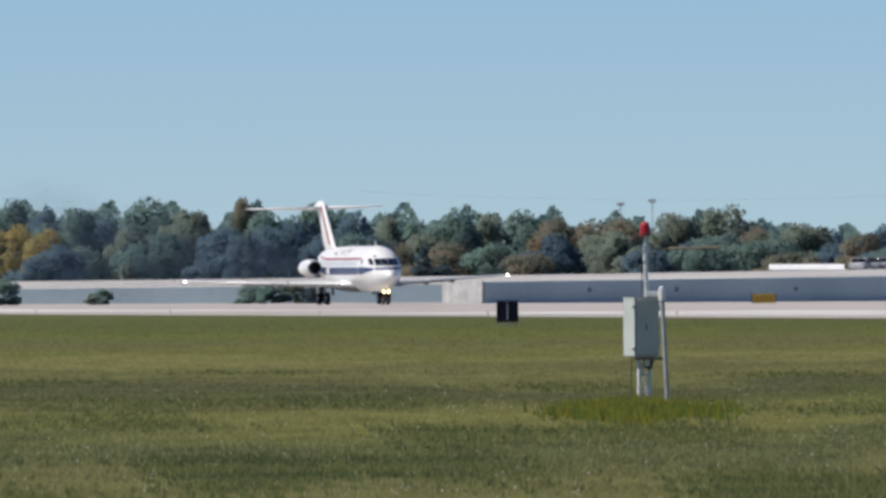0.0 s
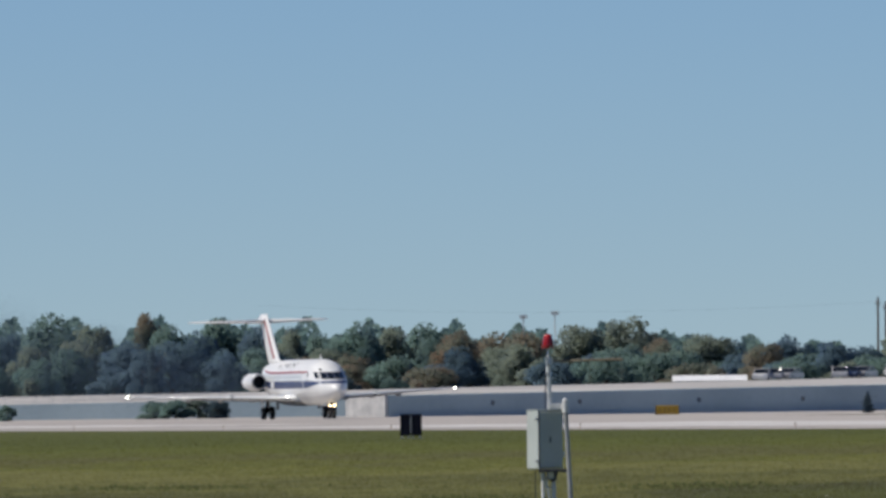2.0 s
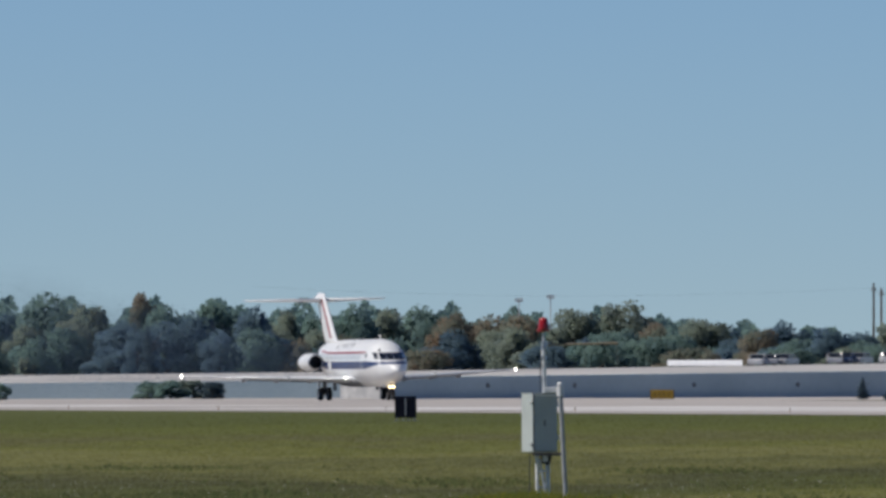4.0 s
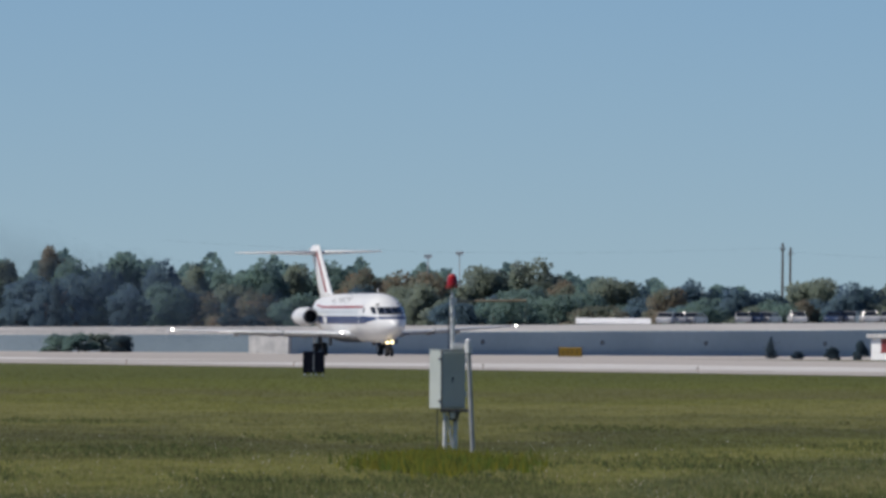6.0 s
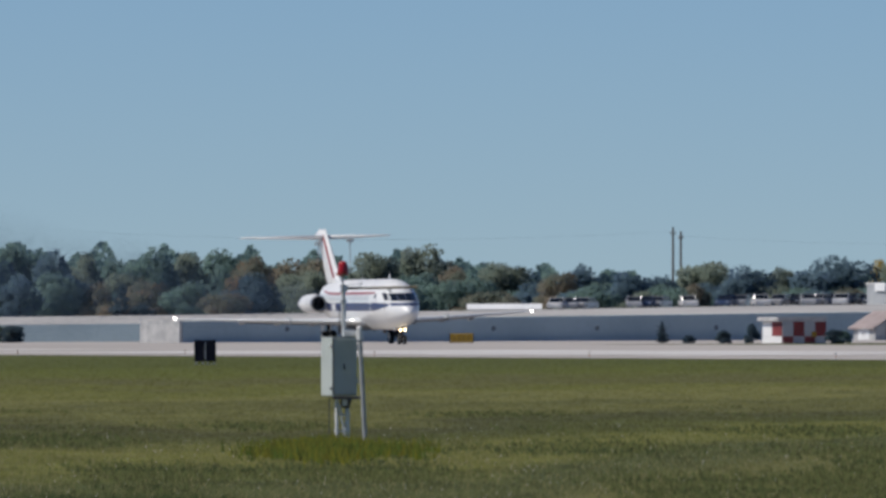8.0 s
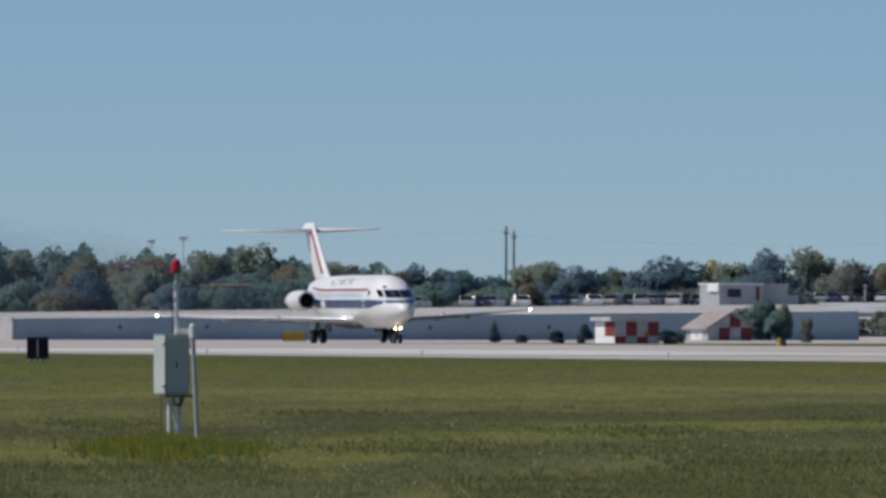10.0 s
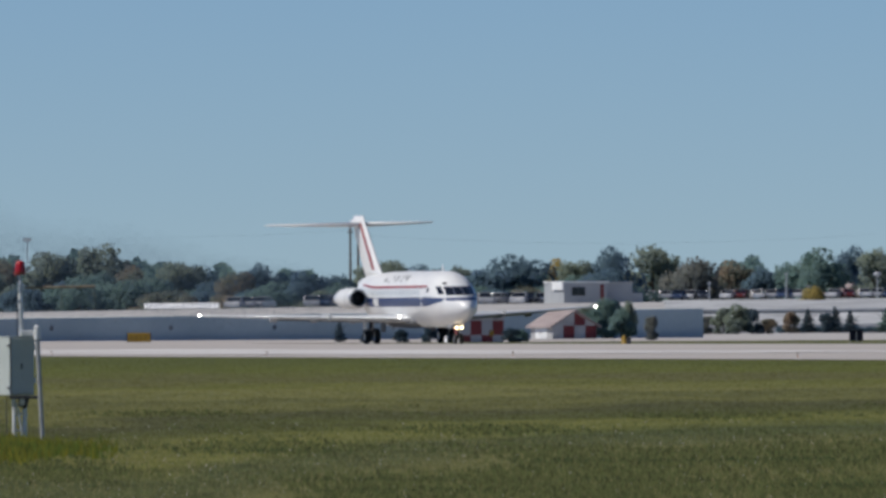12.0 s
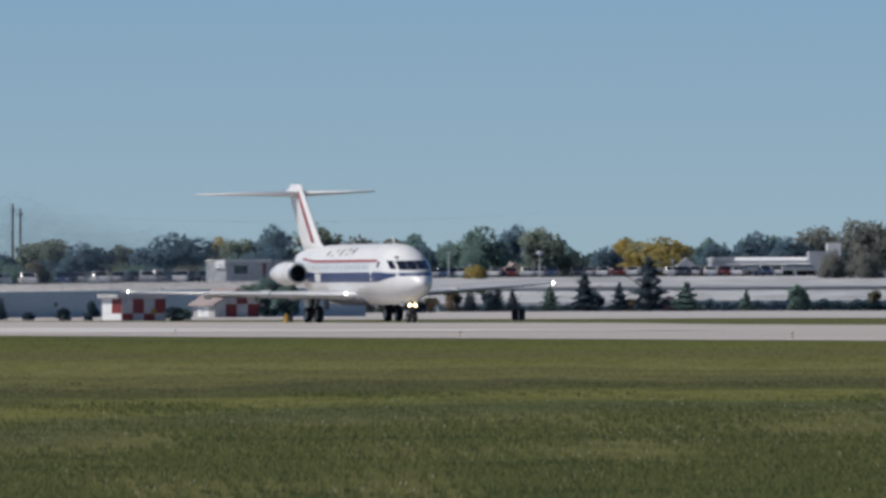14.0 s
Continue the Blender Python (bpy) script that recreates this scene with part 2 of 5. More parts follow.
def mown_colour(nt):
    """The colour of the mown field: strips with ragged edges, patches within them."""
    link, node = nt.links.new, nt.nodes.new
    ge = node("ShaderNodeNewGeometry")
    sc = node("ShaderNodeVectorMath")
    sc.operation = "MULTIPLY"
    sc.inputs[1].default_value = (0.20, 0.032, 1)
    link(ge.outputs["Position"], sc.inputs[0])
    a = node("ShaderNodeTexNoise")
    a.inputs["Scale"].default_value, a.inputs["Detail"].default_value, a.inputs["Distortion"].default_value = 1.0, 3.0, 0.6
    link(sc.outputs[0], a.inputs["Vector"])
    xyz = node("ShaderNodeSeparateXYZ")
    link(ge.outputs["Position"], xyz.inputs[0])
    inv = node("ShaderNodeMath")
    inv.operation = "DIVIDE"
    inv.inputs[0].default_value = 74.0
    north = node("ShaderNodeMath")
    north.operation = "ABSOLUTE"
    link(xyz.outputs["Y"], north.inputs[0])
    link(north.outputs[0], inv.inputs[1])
    shift = node("ShaderNodeMath")
    shift.operation = "MULTIPLY_ADD"
    shift.inputs[1].default_value, shift.inputs[2].default_value = 0.50, 0.75
    link(a.outputs["Fac"], shift.inputs[0])
    at = node("ShaderNodeMath")
    at.operation = "MULTIPLY"
    link(inv.outputs[0], at.inputs[0])
    link(shift.outputs[0], at.inputs[1])
    r = node("ShaderNodeValToRGB")
    e = r.color_ramp.elements
    while len(e) < len(STRIPS):
        e.new(0.5)
    for k, (p, c) in enumerate(STRIPS):
        e[k].position, e[k].color = p, (*c, 1)
    # the clover reaches further north on the field's east side
    east = node("ShaderNodeMath")
    east.operation, east.use_clamp = "MULTIPLY_ADD", True
    east.inputs[1].default_value, east.inputs[2].default_value = 0.12, -0.18
    link(xyz.outputs["X"], east.inputs[0])
    near = node("ShaderNodeMath")
    near.operation = "POWER"
    near.inputs[1].default_value = 4.5
    link(inv.outputs[0], near.inputs[0])
    reach = node("ShaderNodeMath")
    reach.operation = "MULTIPLY"
    link(east.outputs[0], reach.inputs[0])
    link(near.outputs[0], reach.inputs[1])
    both = node("ShaderNodeMath")
    both.operation = "MULTIPLY_ADD"
    both.inputs[1].default_value = 9.0
    link(reach.outputs[0], both.inputs[0])
    link(at.outputs[0], both.inputs[2])
    link(both.outputs[0], r.inputs[0])
    b = node("ShaderNodeTexNoise")
    b.inputs["Scale"].default_value, b.inputs["Detail"].default_value = 1.0, 6
    wide = node("ShaderNodeVectorMath")
    wide.operation = "MULTIPLY"
    wide.inputs[1].default_value = (1.6, 0.28, 1)
    link(ge.outputs["Position"], wide.inputs[0])
    link(wide.outputs[0], b.inputs["Vector"])
    mr = node("ShaderNodeMapRange")
    mr.inputs["From Min"].default_value, mr.inputs["From Max"].default_value = 0.25, 0.75
    mr.inputs["To Min"].default_value, mr.inputs["To Max"].default_value = 0.70, 1.30
    link(b.outputs["Fac"], mr.inputs["Value"])
    h = node("ShaderNodeHueSaturation")
    link(mr.outputs[0], h.inputs["Value"])
    link(r.outputs[0], h.inputs["Color"])
    return h.outputs[0]


def grass_ground_mat():
    m = bpy.data.materials.new("mown_grass")
    m.use_nodes = True
    nt, bs = m.node_tree, m.node_tree.nodes["Principled BSDF"]
    bs.inputs["Roughness"].default_value = 0.95
    bs.inputs["Specular IOR Level"].default_value = 0.1
    nt.links.new(mown_colour(nt), bs.inputs["Base Color"])
    return m


def blade_mat():
    m = bpy.data.materials.new("grass_blades")
    m.use_nodes = True
    nt, bs = m.node_tree, m.node_tree.nodes["Principled BSDF"]
    link = nt.links.new
    bs.inputs["Roughness"].default_value = 0.8
    bs.inputs["Specular IOR Level"].default_value = 0.2
    ge = nt.nodes.new("ShaderNodeNewGeometry")
    vr = nt.nodes.new("ShaderNodeMapRange")
    vr.inputs["To Min"].default_value, vr.inputs["To Max"].default_value = 0.82, 1.5
    link(ge.outputs["Random Per Island"], vr.inputs["Value"])
    h = nt.nodes.new("ShaderNodeHueSaturation")
    link(vr.outputs[0], h.inputs["Value"])
    link(mown_colour(nt), h.inputs["Color"])
    link(h.outputs[0], bs.inputs["Base Color"])
    tr = nt.nodes.new("ShaderNodeBsdfTranslucent")
    link(h.outputs[0], tr.inputs["Color"])
    mx = nt.nodes.new("ShaderNodeMixShader")
    mx.inputs[0].default_value = 0.4
    link(bs.outputs[0], mx.inputs[1])
    link(tr.outputs[0], mx.inputs[2])
    link(mx.outputs[0], nt.nodes["Material Output"].inputs["Surface"])
    return m


M_GRASS = grass_ground_mat()


def flat(name, pts, z, material, label, category):
    me = sheet_mesh(name, [(p[0], p[1], z) for p in pts], [tuple(range(len(pts)))], material)
    return tagged(new(name, me), label, category, kind="structure")


flat("ground", [(-4500, -4500), (4500, -4500), (4500, 4800), (-4500, 4800)], 0.0, M_GRASS,
     "flat airfield ground under mown olive green grass", "ground")
flat("runway", [run(-1500, -99), run(1500, -99), run(1500, -11), run(405, -11), run(330, 3.4), run(-1500, 3.4)], 0.02, M_RUNWAY,
     "pale worn concrete runway pavement between grass strips", "runway")
flat("taxiway_link", [run(-420, 3.4), run(150, 3.4), run(118, 81), run(-420, 81)], 0.02, M_RUNWAY,
     "pale concrete taxiway joining the runway", "taxiway")
flat("taxiway_far", [run(-1500, 81), run(900, 81), run(900, 330), run(-1500, 330)], 0.02, M_CONCRETE,
     "pale concrete taxiway beyond the runway's grass strip", "taxiway")
# glare of the sun on the pavement, laid on as flat pale patches
for lon0, lon1, lat0, lat1 in ((395, 560, -88, -58), (150, 330, -86, -62), (690, 800, -88, -66), (-120, 40, -82, -58)):
    flat("runway_glare_patch", [run(lon0, lat0), run(lon1, lat0), run(lon1, lat1), run(lon0, lat1)], 0.035, M_GLARE,
         "bright patch of sun glare painted on the runway", "marking")


# ---- long low wall, banks ----
def prism(name, corners, z0, tops, material, label, category, parent=None):
    """A block over a ground plan, with its own height at each corner."""
    bm = bmesh.new()
    lo = [bm.verts.new((p[0], p[1], z0)) for p in corners]
    hi = [bm.verts.new((p[0], p[1], h)) for p, h in zip(corners, tops)]
    n = len(lo)
    for i in range(n):
        bm.faces.new((lo[i], lo[(i + 1) % n], hi[(i + 1) % n], hi[i]))
    bm.faces.new(hi)
    bm.faces.new(lo[::-1])
    ob = part(name, bm, material, parent)
    if not parent:
        tagged(ob, label, category, kind="structure")
    return ob


wa, wb = spot(-0.484, 1235), spot(2.905, 1296.8)
back = Vector((-(wb - wa).y, (wb - wa).x, 0)).normalized() * 5.5
prism("wall_long", [wa, wb, wb + back, wa + back], 0, [1.85, 2.66, 2.66, 1.85], M_WALL,
      "long low blue-grey concrete wall beyond the taxiway", "wall")
WALL = bpy.data.objects["wall_long"]
for az in (-0.064, 0.285, 0.765, 1.182, 1.66):
    u = (math.tan(radians(az)) * wa.y - wa.x) / ((wb - wa).x - math.tan(radians(az)) * (wb - wa).y)
    q = wa + (wb - wa) * u - back.normalized() * 0.06
    bm = tubed(q + Vector((0, 0, 1.15)), q + Vector((0, 0, 1.15)) + back.normalized() * 0.07, 0.2, 0.24, 12)
    part("wall_vent", bm, M_WALLVENT, WALL, "dark round vent")
prism("wall_end", [wa + back * 1.02, wa - (wb - wa) * 0.001 - back * 0.0, wa - (wb - wa) * 0.004, wa + back * 1.02 - (wb - wa) * 0.004], 0,
      [1.95, 1.95, 1.95, 1.95], M_HUTWHITE, "pale end wall of the long low wall", "wall")
prism("wall_left", [spot(-2.9, 1352), spot(-0.5, 1345), spot(-0.5, 1349), spot(-2.9, 1356)], 0, [1.35, 1.75, 1.75, 1.35], M_WALL,
      "far low blue-grey concrete wall", "wall")


def bank(name, near, far, zn, zf, material, label, rise=-0.7):
    """A sloping bank between two lines of spots, with the ground behind it level."""
    n = len(near)
    pts, faces = [], []
    for i in range(n):
        pts += [(*near[i][:2], 0.0), (*near[i][:2], zn[i]), (*far[i][:2], zf[i]), (*(far[i] * 1.01)[:2], zf[i] + rise), (*(far[i] * 1.14)[:2], zf[i] + rise)]
    for i in range(n - 1):
        for k in range(4):
            a = i * 5 + k
            faces.append((a, a + 5, a + 6, a + 1))
    ob = new(name, sheet_mesh(name, pts, faces, material))
    return tagged(ob, label, "bank", kind="structure")


bank("bank_long", [spot(-2.9, 1370), spot(-0.5, 1362), spot(1.0, 1366), spot(2.0, 1372), spot(2.75, 1376)],
     [spot(-2.9, 1420), spot(-0.5, 1420), spot(1.0, 1420), spot(2.0, 1425), spot(2.75, 1430)],
     [1.2, 1.6, 2.0, 2.3, 2.4], [2.1, 2.55, 3.0, 3.35, 3.45], M_BANK, "pale gravel bank rising behind the low wall", 0.05)
bank("bank_right", [spot(2.6, 1960), spot(3.4, 1960), spot(4.2, 1960), spot(5.6, 1960)],
     [spot(2.6, 1990), spot(3.4, 1990), spot(4.2, 1990), spot(5.6, 1990)],
     [1.0, 1.2, 1.45, 1.45], [2.6, 2.8, 2.9, 2.9], M_TERRACE, "pale lower bank of the terraces")
bank("bank_upper", [spot(2.6, 2030), spot(3.4, 2030), spot(4.2, 2030), spot(5.6, 2030)],
     [spot(2.6, 2070), spot(3.4, 2070), spot(4.2, 2070), spot(5.6, 2070)],
     [3.3, 3.4, 3.5, 3.5], [4.2, 4.35, 4.45, 4.45], M_TERRACE, "pale upper bank with a dark kerb", 0.6)

prism("terrace_wall", [spot(2.6, 2022), spot(5.6, 2022), spot(5.6, 2024), spot(2.6, 2024)], 0, [3.05, 3.4, 3.4, 3.05], M_WALLVENT,
      "low dark retaining wall between the terraces", "wall")

# ---- trees ----
RNG = np.random.default_rng(7)
# leaf colours lightened and blued: the haze of distance is in the colour
HAZED_GREENS = {"dark": [(0.099, 0.166, 0.232), (0.127, 0.204, 0.249), (0.112, 0.182, 0.260)],
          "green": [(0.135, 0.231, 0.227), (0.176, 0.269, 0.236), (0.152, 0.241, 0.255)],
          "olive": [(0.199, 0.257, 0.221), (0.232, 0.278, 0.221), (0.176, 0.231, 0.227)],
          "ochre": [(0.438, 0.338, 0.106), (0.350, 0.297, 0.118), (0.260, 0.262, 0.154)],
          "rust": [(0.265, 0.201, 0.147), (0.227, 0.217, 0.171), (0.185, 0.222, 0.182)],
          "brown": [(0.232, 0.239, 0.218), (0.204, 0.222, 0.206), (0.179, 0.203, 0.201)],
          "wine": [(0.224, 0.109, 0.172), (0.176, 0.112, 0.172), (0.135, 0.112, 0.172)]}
HAZED_GREENS["spruce"] = [(0.057, 0.096, 0.126), (0.073, 0.113, 0.138), (0.065, 0.105, 0.145)]
HAZED_LEAF = {k: island_mat("hazed_leaves_" + k, v, patch=0.3, trans=0.55, vary=(0.92, 1.10)) for k, v in HAZED_GREENS.items()}


def leaf_mesh(name, centres, size, material, rng, flatten=0.75, core=None):
    """Many small four-sided leaf clumps with random turns."""
    n = len(centres)
    d = rng.normal(size=(n, 3))
    d[:, 2] *= flatten
    d /= np.linalg.norm(d, axis=1)[:, None]
    e = np.cross(d, rng.normal(size=(n, 3)))
    e /= np.linalg.norm(e, axis=1)[:, None]
    s = (size * rng.uniform(0.55, 1.35, n))[:, None]
    c = np.asarray(centres)
    if core is not None:
        turn = np.sign((np.cross(d, e) * (c - np.asarray(core))).sum(1))[:, None]
        e = e * np.where(turn == 0, 1, turn)
    bend = -np.cross(d, e) * s * 0.25
    v = np.stack([c - d * s, c - e * s * 0.6 + bend, c + d * s, c + e * s * 0.6 + bend], 1).reshape(-1, 3)
    me = bpy.data.meshes.new(name)
    me.vertices.add(4 * n)
    me.vertices.foreach_set("co", v.ravel().astype(np.float32))
    me.loops.add(4 * n)
    me.loops.foreach_set("vertex_index", np.arange(4 * n, dtype=np.int32))
    me.polygons.add(n)
    me.polygons.foreach_set("loop_start", np.arange(0, 4 * n, 4, dtype=np.int32))
    me.update()
    me.validate()
    me.materials.append(material)
    if core is not None:
        out = c - np.asarray(core)
        out /= np.linalg.norm(out, axis=1)[:, None] + 1e-6
        face = np.cross(d, e)
        face *= np.sign((face * out).sum(1))[:, None]
        nor = out * 0.9 + face * 0.28
        nor /= np.linalg.norm(nor, axis=1)[:, None]
        me.normals_split_custom_set_from_vertices(np.repeat(nor, 4, 0).tolist())
    return me


def crown_points(rng, n, lobes=12, low=0.05):
    """Points in lobes, for a tree one metre high and about one wide."""
    pts = []
    lob = [(0.05, 0, 0.80, 0.20), (-0.12, 0.05, 0.74, 0.18), (0, 0, 0.45, 0.34)]
    for i in range(lobes):
        z = rng.uniform(low + 0.10, 0.82)
        reach = 0.40 * math.sqrt(max(0.05, 1 - ((z - 0.42) / 0.56) ** 2))
        a = 2 * math.pi * i / lobes + rng.uniform(-0.4, 0.4)
        f = rng.uniform(0.45, 1)
        lob.append((reach * math.cos(a) * f, reach * math.sin(a) * f, z, rng.uniform(0.12, 0.22)))
    for k in range(n):
        x, y, z, r = lob[rng.integers(len(lob))]
        d = rng.normal(size=3)
        d /= np.linalg.norm(d)
        q = r * rng.uniform(0.2, 1.08) ** 0.5 * (1 + 0.05 * rng.normal())
        pts.append((x + d[0] * q, y + d[1] * q, max(0.02, z + d[2] * q * 0.9)))
    return np.array(pts)


def cone_points(rng, n, top=1.0, foot=0.06):
    """Points in tiers, for a conifer one metre high."""
    z = foot + (top - foot) * (1 - np.sqrt(rng.uniform(0, 1, n)))
    tier = 0.72 + 0.28 * np.cos(z * 34)
    r = (0.27 * (1.03 - z) * tier + 0.012) * np.sqrt(rng.uniform(0.25, 1, n))
    a = rng.uniform(0, 2 * math.pi, n)
    wob = 1 + 0.22 * np.sin(3 * a + z * 9)
    return np.stack([r * np.cos(a) * wob, r * np.sin(a) * wob, z - 0.1 * r], 1)


def trunk_mesh(rng, h=0.6):
    bm = bmesh.new()
    tube(bm, (0, 0, 0), (0.01, 0, h * 0.6), 0.028, 0.02, 7)
    tube(bm, (0.01, 0, h * 0.55), (-0.02, 0.01, h * 1.2), 0.02, 0.008, 6)
    for i in range(5):
        a = rng.uniform(0, 6.28)
        z = h * rng.uniform(0.45, 0.95)
        tube(bm, (0.005, 0, z), (0.26 * math.cos(a), 0.26 * math.sin(a), z + rng.uniform(0.12, 0.3)), 0.012, 0.003, 5)
    me = bpy.data.meshes.new("trunk")
    bm.to_mesh(me)
    bm.free()
    me.materials.append(M_BARK)
    return me


TRUNKS = [trunk_mesh(RNG) for i in range(3)]
CROWNS = {}
CONES = {}
for key in [k for k in HAZED_GREENS if k != "spruce"]:
    CROWNS[key] = [leaf_mesh("crown", crown_points(RNG, 4600), 0.029, HAZED_LEAF[key], RNG, core=(0, 0, 0.38)) for i in range(3)]
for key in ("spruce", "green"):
    CONES[key] = [leaf_mesh("crown", cone_points(RNG, 2200), 0.024, HAZED_LEAF[key], RNG, core=(0, 0, 0.25)) for i in range(3)]
BUSHES = {key: [leaf_mesh("crown", crown_points(RNG, 2600, 10, 0.0) * [1, 1, 1.12] - [0, 0, 0.12], 0.048, HAZED_LEAF[key], RNG, core=(0, 0, 0.1)) for i in range(2)]
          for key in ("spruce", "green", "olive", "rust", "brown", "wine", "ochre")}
KIND_WORDS = {"spruce": "very dark blue-green", "dark": "dark blue-green", "green": "green", "olive": "olive green", "ochre": "yellow ochre autumn", "rust": "rust-red autumn",
              "brown": "bare brownish", "wine": "dark wine-red"}


def tree(az, dist, top, width, colour, i, kind="tree", z=0.0):
    """A tree whose tip reaches top metres and whose crown is width metres wide."""
    if kind != "tree" and colour == "dark":
        colour = "spruce"
    if kind == "conifer":
        crown, h = CONES[colour][i % 3], top - z
        sx = width / 0.5
        words, cat = "%s conifer with tiered drooping branches" % KIND_WORDS[colour], "conifer"
    elif kind == "bush":
        crown, h = BUSHES[colour][i % 2], top - z
        sx = width / 0.9
        words, cat = "%s rounded bush of dense leaves" % KIND_WORDS[colour], "bush"
    else:
        crown, h = CROWNS[colour][i % 3], top - z
        sx = width / 0.98
        words, cat = "%s broadleaf tree in a wood" % KIND_WORDS[colour], "tree"
    p = spot(az, dist, z)
    ob = thing(kind if kind != "tree" else "broadleaf_tree", Matrix.LocRotScale(p, Euler((0, 0, i * 1.9)), (sx, sx, h)), words, cat, kind + "s of the airfield's edge")
    c = new("crown", crown)
    t = new("trunk", TRUNKS[i % 3])
    c.parent = t.parent = ob
    return ob


ROW_A = [(-2.39, 13.6, 5.3), (-2.24, 12.6, 3.4), (-2.13, 12.4, 4.7), (-2.00, 11.1, 4.5), (-1.84, 13.7, 8.3), (-1.68, 12.0, 5.7),
         (-1.46, 13.6, 3.9), (-1.37, 12.0, 4.9), (-1.25, 11.0, 4.5), (-1.16, 12.8, 6.4), (-1.01, 11.7, 4.5), (-0.87, 11.3, 4.1),
         (-0.75, 10.7, 4.5), (-0.60, 12.0, 5.7), (-0.46, 11.4, 5.7), (-0.32, 11.8, 6.4), (-0.20, 10.8, 4.5), (-0.05, 10.5, 5.7),
         (0.09, 10.3, 5.3), (0.27, 11.1, 5.7), (0.49, 12.4, 6.4), (0.62, 9.2, 4.5), (0.77, 9.7, 6.4), (0.91, 8.9, 4.1)]
ROW_B = [(1.01, 7.8, 4.2), (1.13, 8.8, 4.6), (1.29, 7.8, 4.2), (1.43, 7.4, 4.9), (1.65, 9.0, 6.4), (1.77, 8.5, 5.0), (1.91, 8.3, 4.2),
         (2.01, 7.9, 3.5), (2.14, 9.7, 7.8), (2.32, 9.3, 3.5), (2.41, 8.9, 4.2), (2.54, 10.7, 5.0), (2.70, 10.8, 7.8), (2.86, 9.3, 4.9),
         (3.02, 9.0, 5.7), (3.15, 8.1, 4.2), (3.36, 10.5, 6.4), (3.51, 10.8, 3.6), (3.62, 10.2, 6.4)]
ROW_C = [(3.87, 8.0, 3.8), (3.96, 8.9, 4.3), (4.11, 9.1, 7.3), (4.32, 8.4, 4.3), (4.48, 9.7, 5.0), (4.60, 9.1, 4.3), (4.73, 10.4, 5.8),
         (4.84, 9.1, 4.2), (4.96, 11.0, 6.6)]
COL_A = "green dark green dark green olive rust green dark green dark olive green green olive green rust rust rust olive olive rust olive dark".split()
COL_B = "rust dark dark dark olive dark olive dark dark ochre olive dark olive brown rust dark green dark olive".split()
COL_C = "dark ochre ochre dark dark dark brown dark brown".split()
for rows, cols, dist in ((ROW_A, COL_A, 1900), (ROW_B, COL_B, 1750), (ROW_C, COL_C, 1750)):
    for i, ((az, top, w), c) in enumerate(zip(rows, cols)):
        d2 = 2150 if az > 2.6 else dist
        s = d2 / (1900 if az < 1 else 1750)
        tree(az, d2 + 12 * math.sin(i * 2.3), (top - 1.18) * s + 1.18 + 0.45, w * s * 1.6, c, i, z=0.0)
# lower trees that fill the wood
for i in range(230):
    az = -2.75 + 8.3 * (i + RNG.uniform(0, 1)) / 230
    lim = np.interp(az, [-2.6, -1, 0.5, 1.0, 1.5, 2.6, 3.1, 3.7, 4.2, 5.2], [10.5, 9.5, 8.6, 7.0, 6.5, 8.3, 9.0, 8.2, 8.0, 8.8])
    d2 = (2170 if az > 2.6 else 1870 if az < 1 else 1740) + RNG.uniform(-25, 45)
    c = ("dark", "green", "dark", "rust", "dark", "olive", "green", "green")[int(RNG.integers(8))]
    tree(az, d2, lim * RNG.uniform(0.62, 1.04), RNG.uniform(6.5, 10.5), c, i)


def far_wood():
    n = 75000
    az = np.radians(RNG.uniform(-3.2, 5.9, n))
    d2 = RNG.uniform(2250, 2330, n)
    lim = np.interp(np.degrees(az), [-2.6, -1, 0.5, 1.0, 1.5, 2.6, 3.1, 3.7, 4.2, 5.2], [11.5, 11, 9.5, 8.0, 7.4, 8.0, 9.0, 8.0, 8.0, 9.0])
    lim = 1.38 * lim * (0.86 + 0.10 * np.sin(np.degrees(az) * 21) + 0.06 * np.sin(np.degrees(az) * 53))
    z = RNG.uniform(0.0, 1, n) ** 0.8 * lim
    me = leaf_mesh("far_wood", np.stack([np.sin(az) * d2, np.cos(az) * d2, z], 1), 0.65, HAZED_LEAF["green"], RNG)
    tagged(new("far_wood", me), "dark distant wood behind the nearer trees", "wood", kind="stuff")


far_wood()

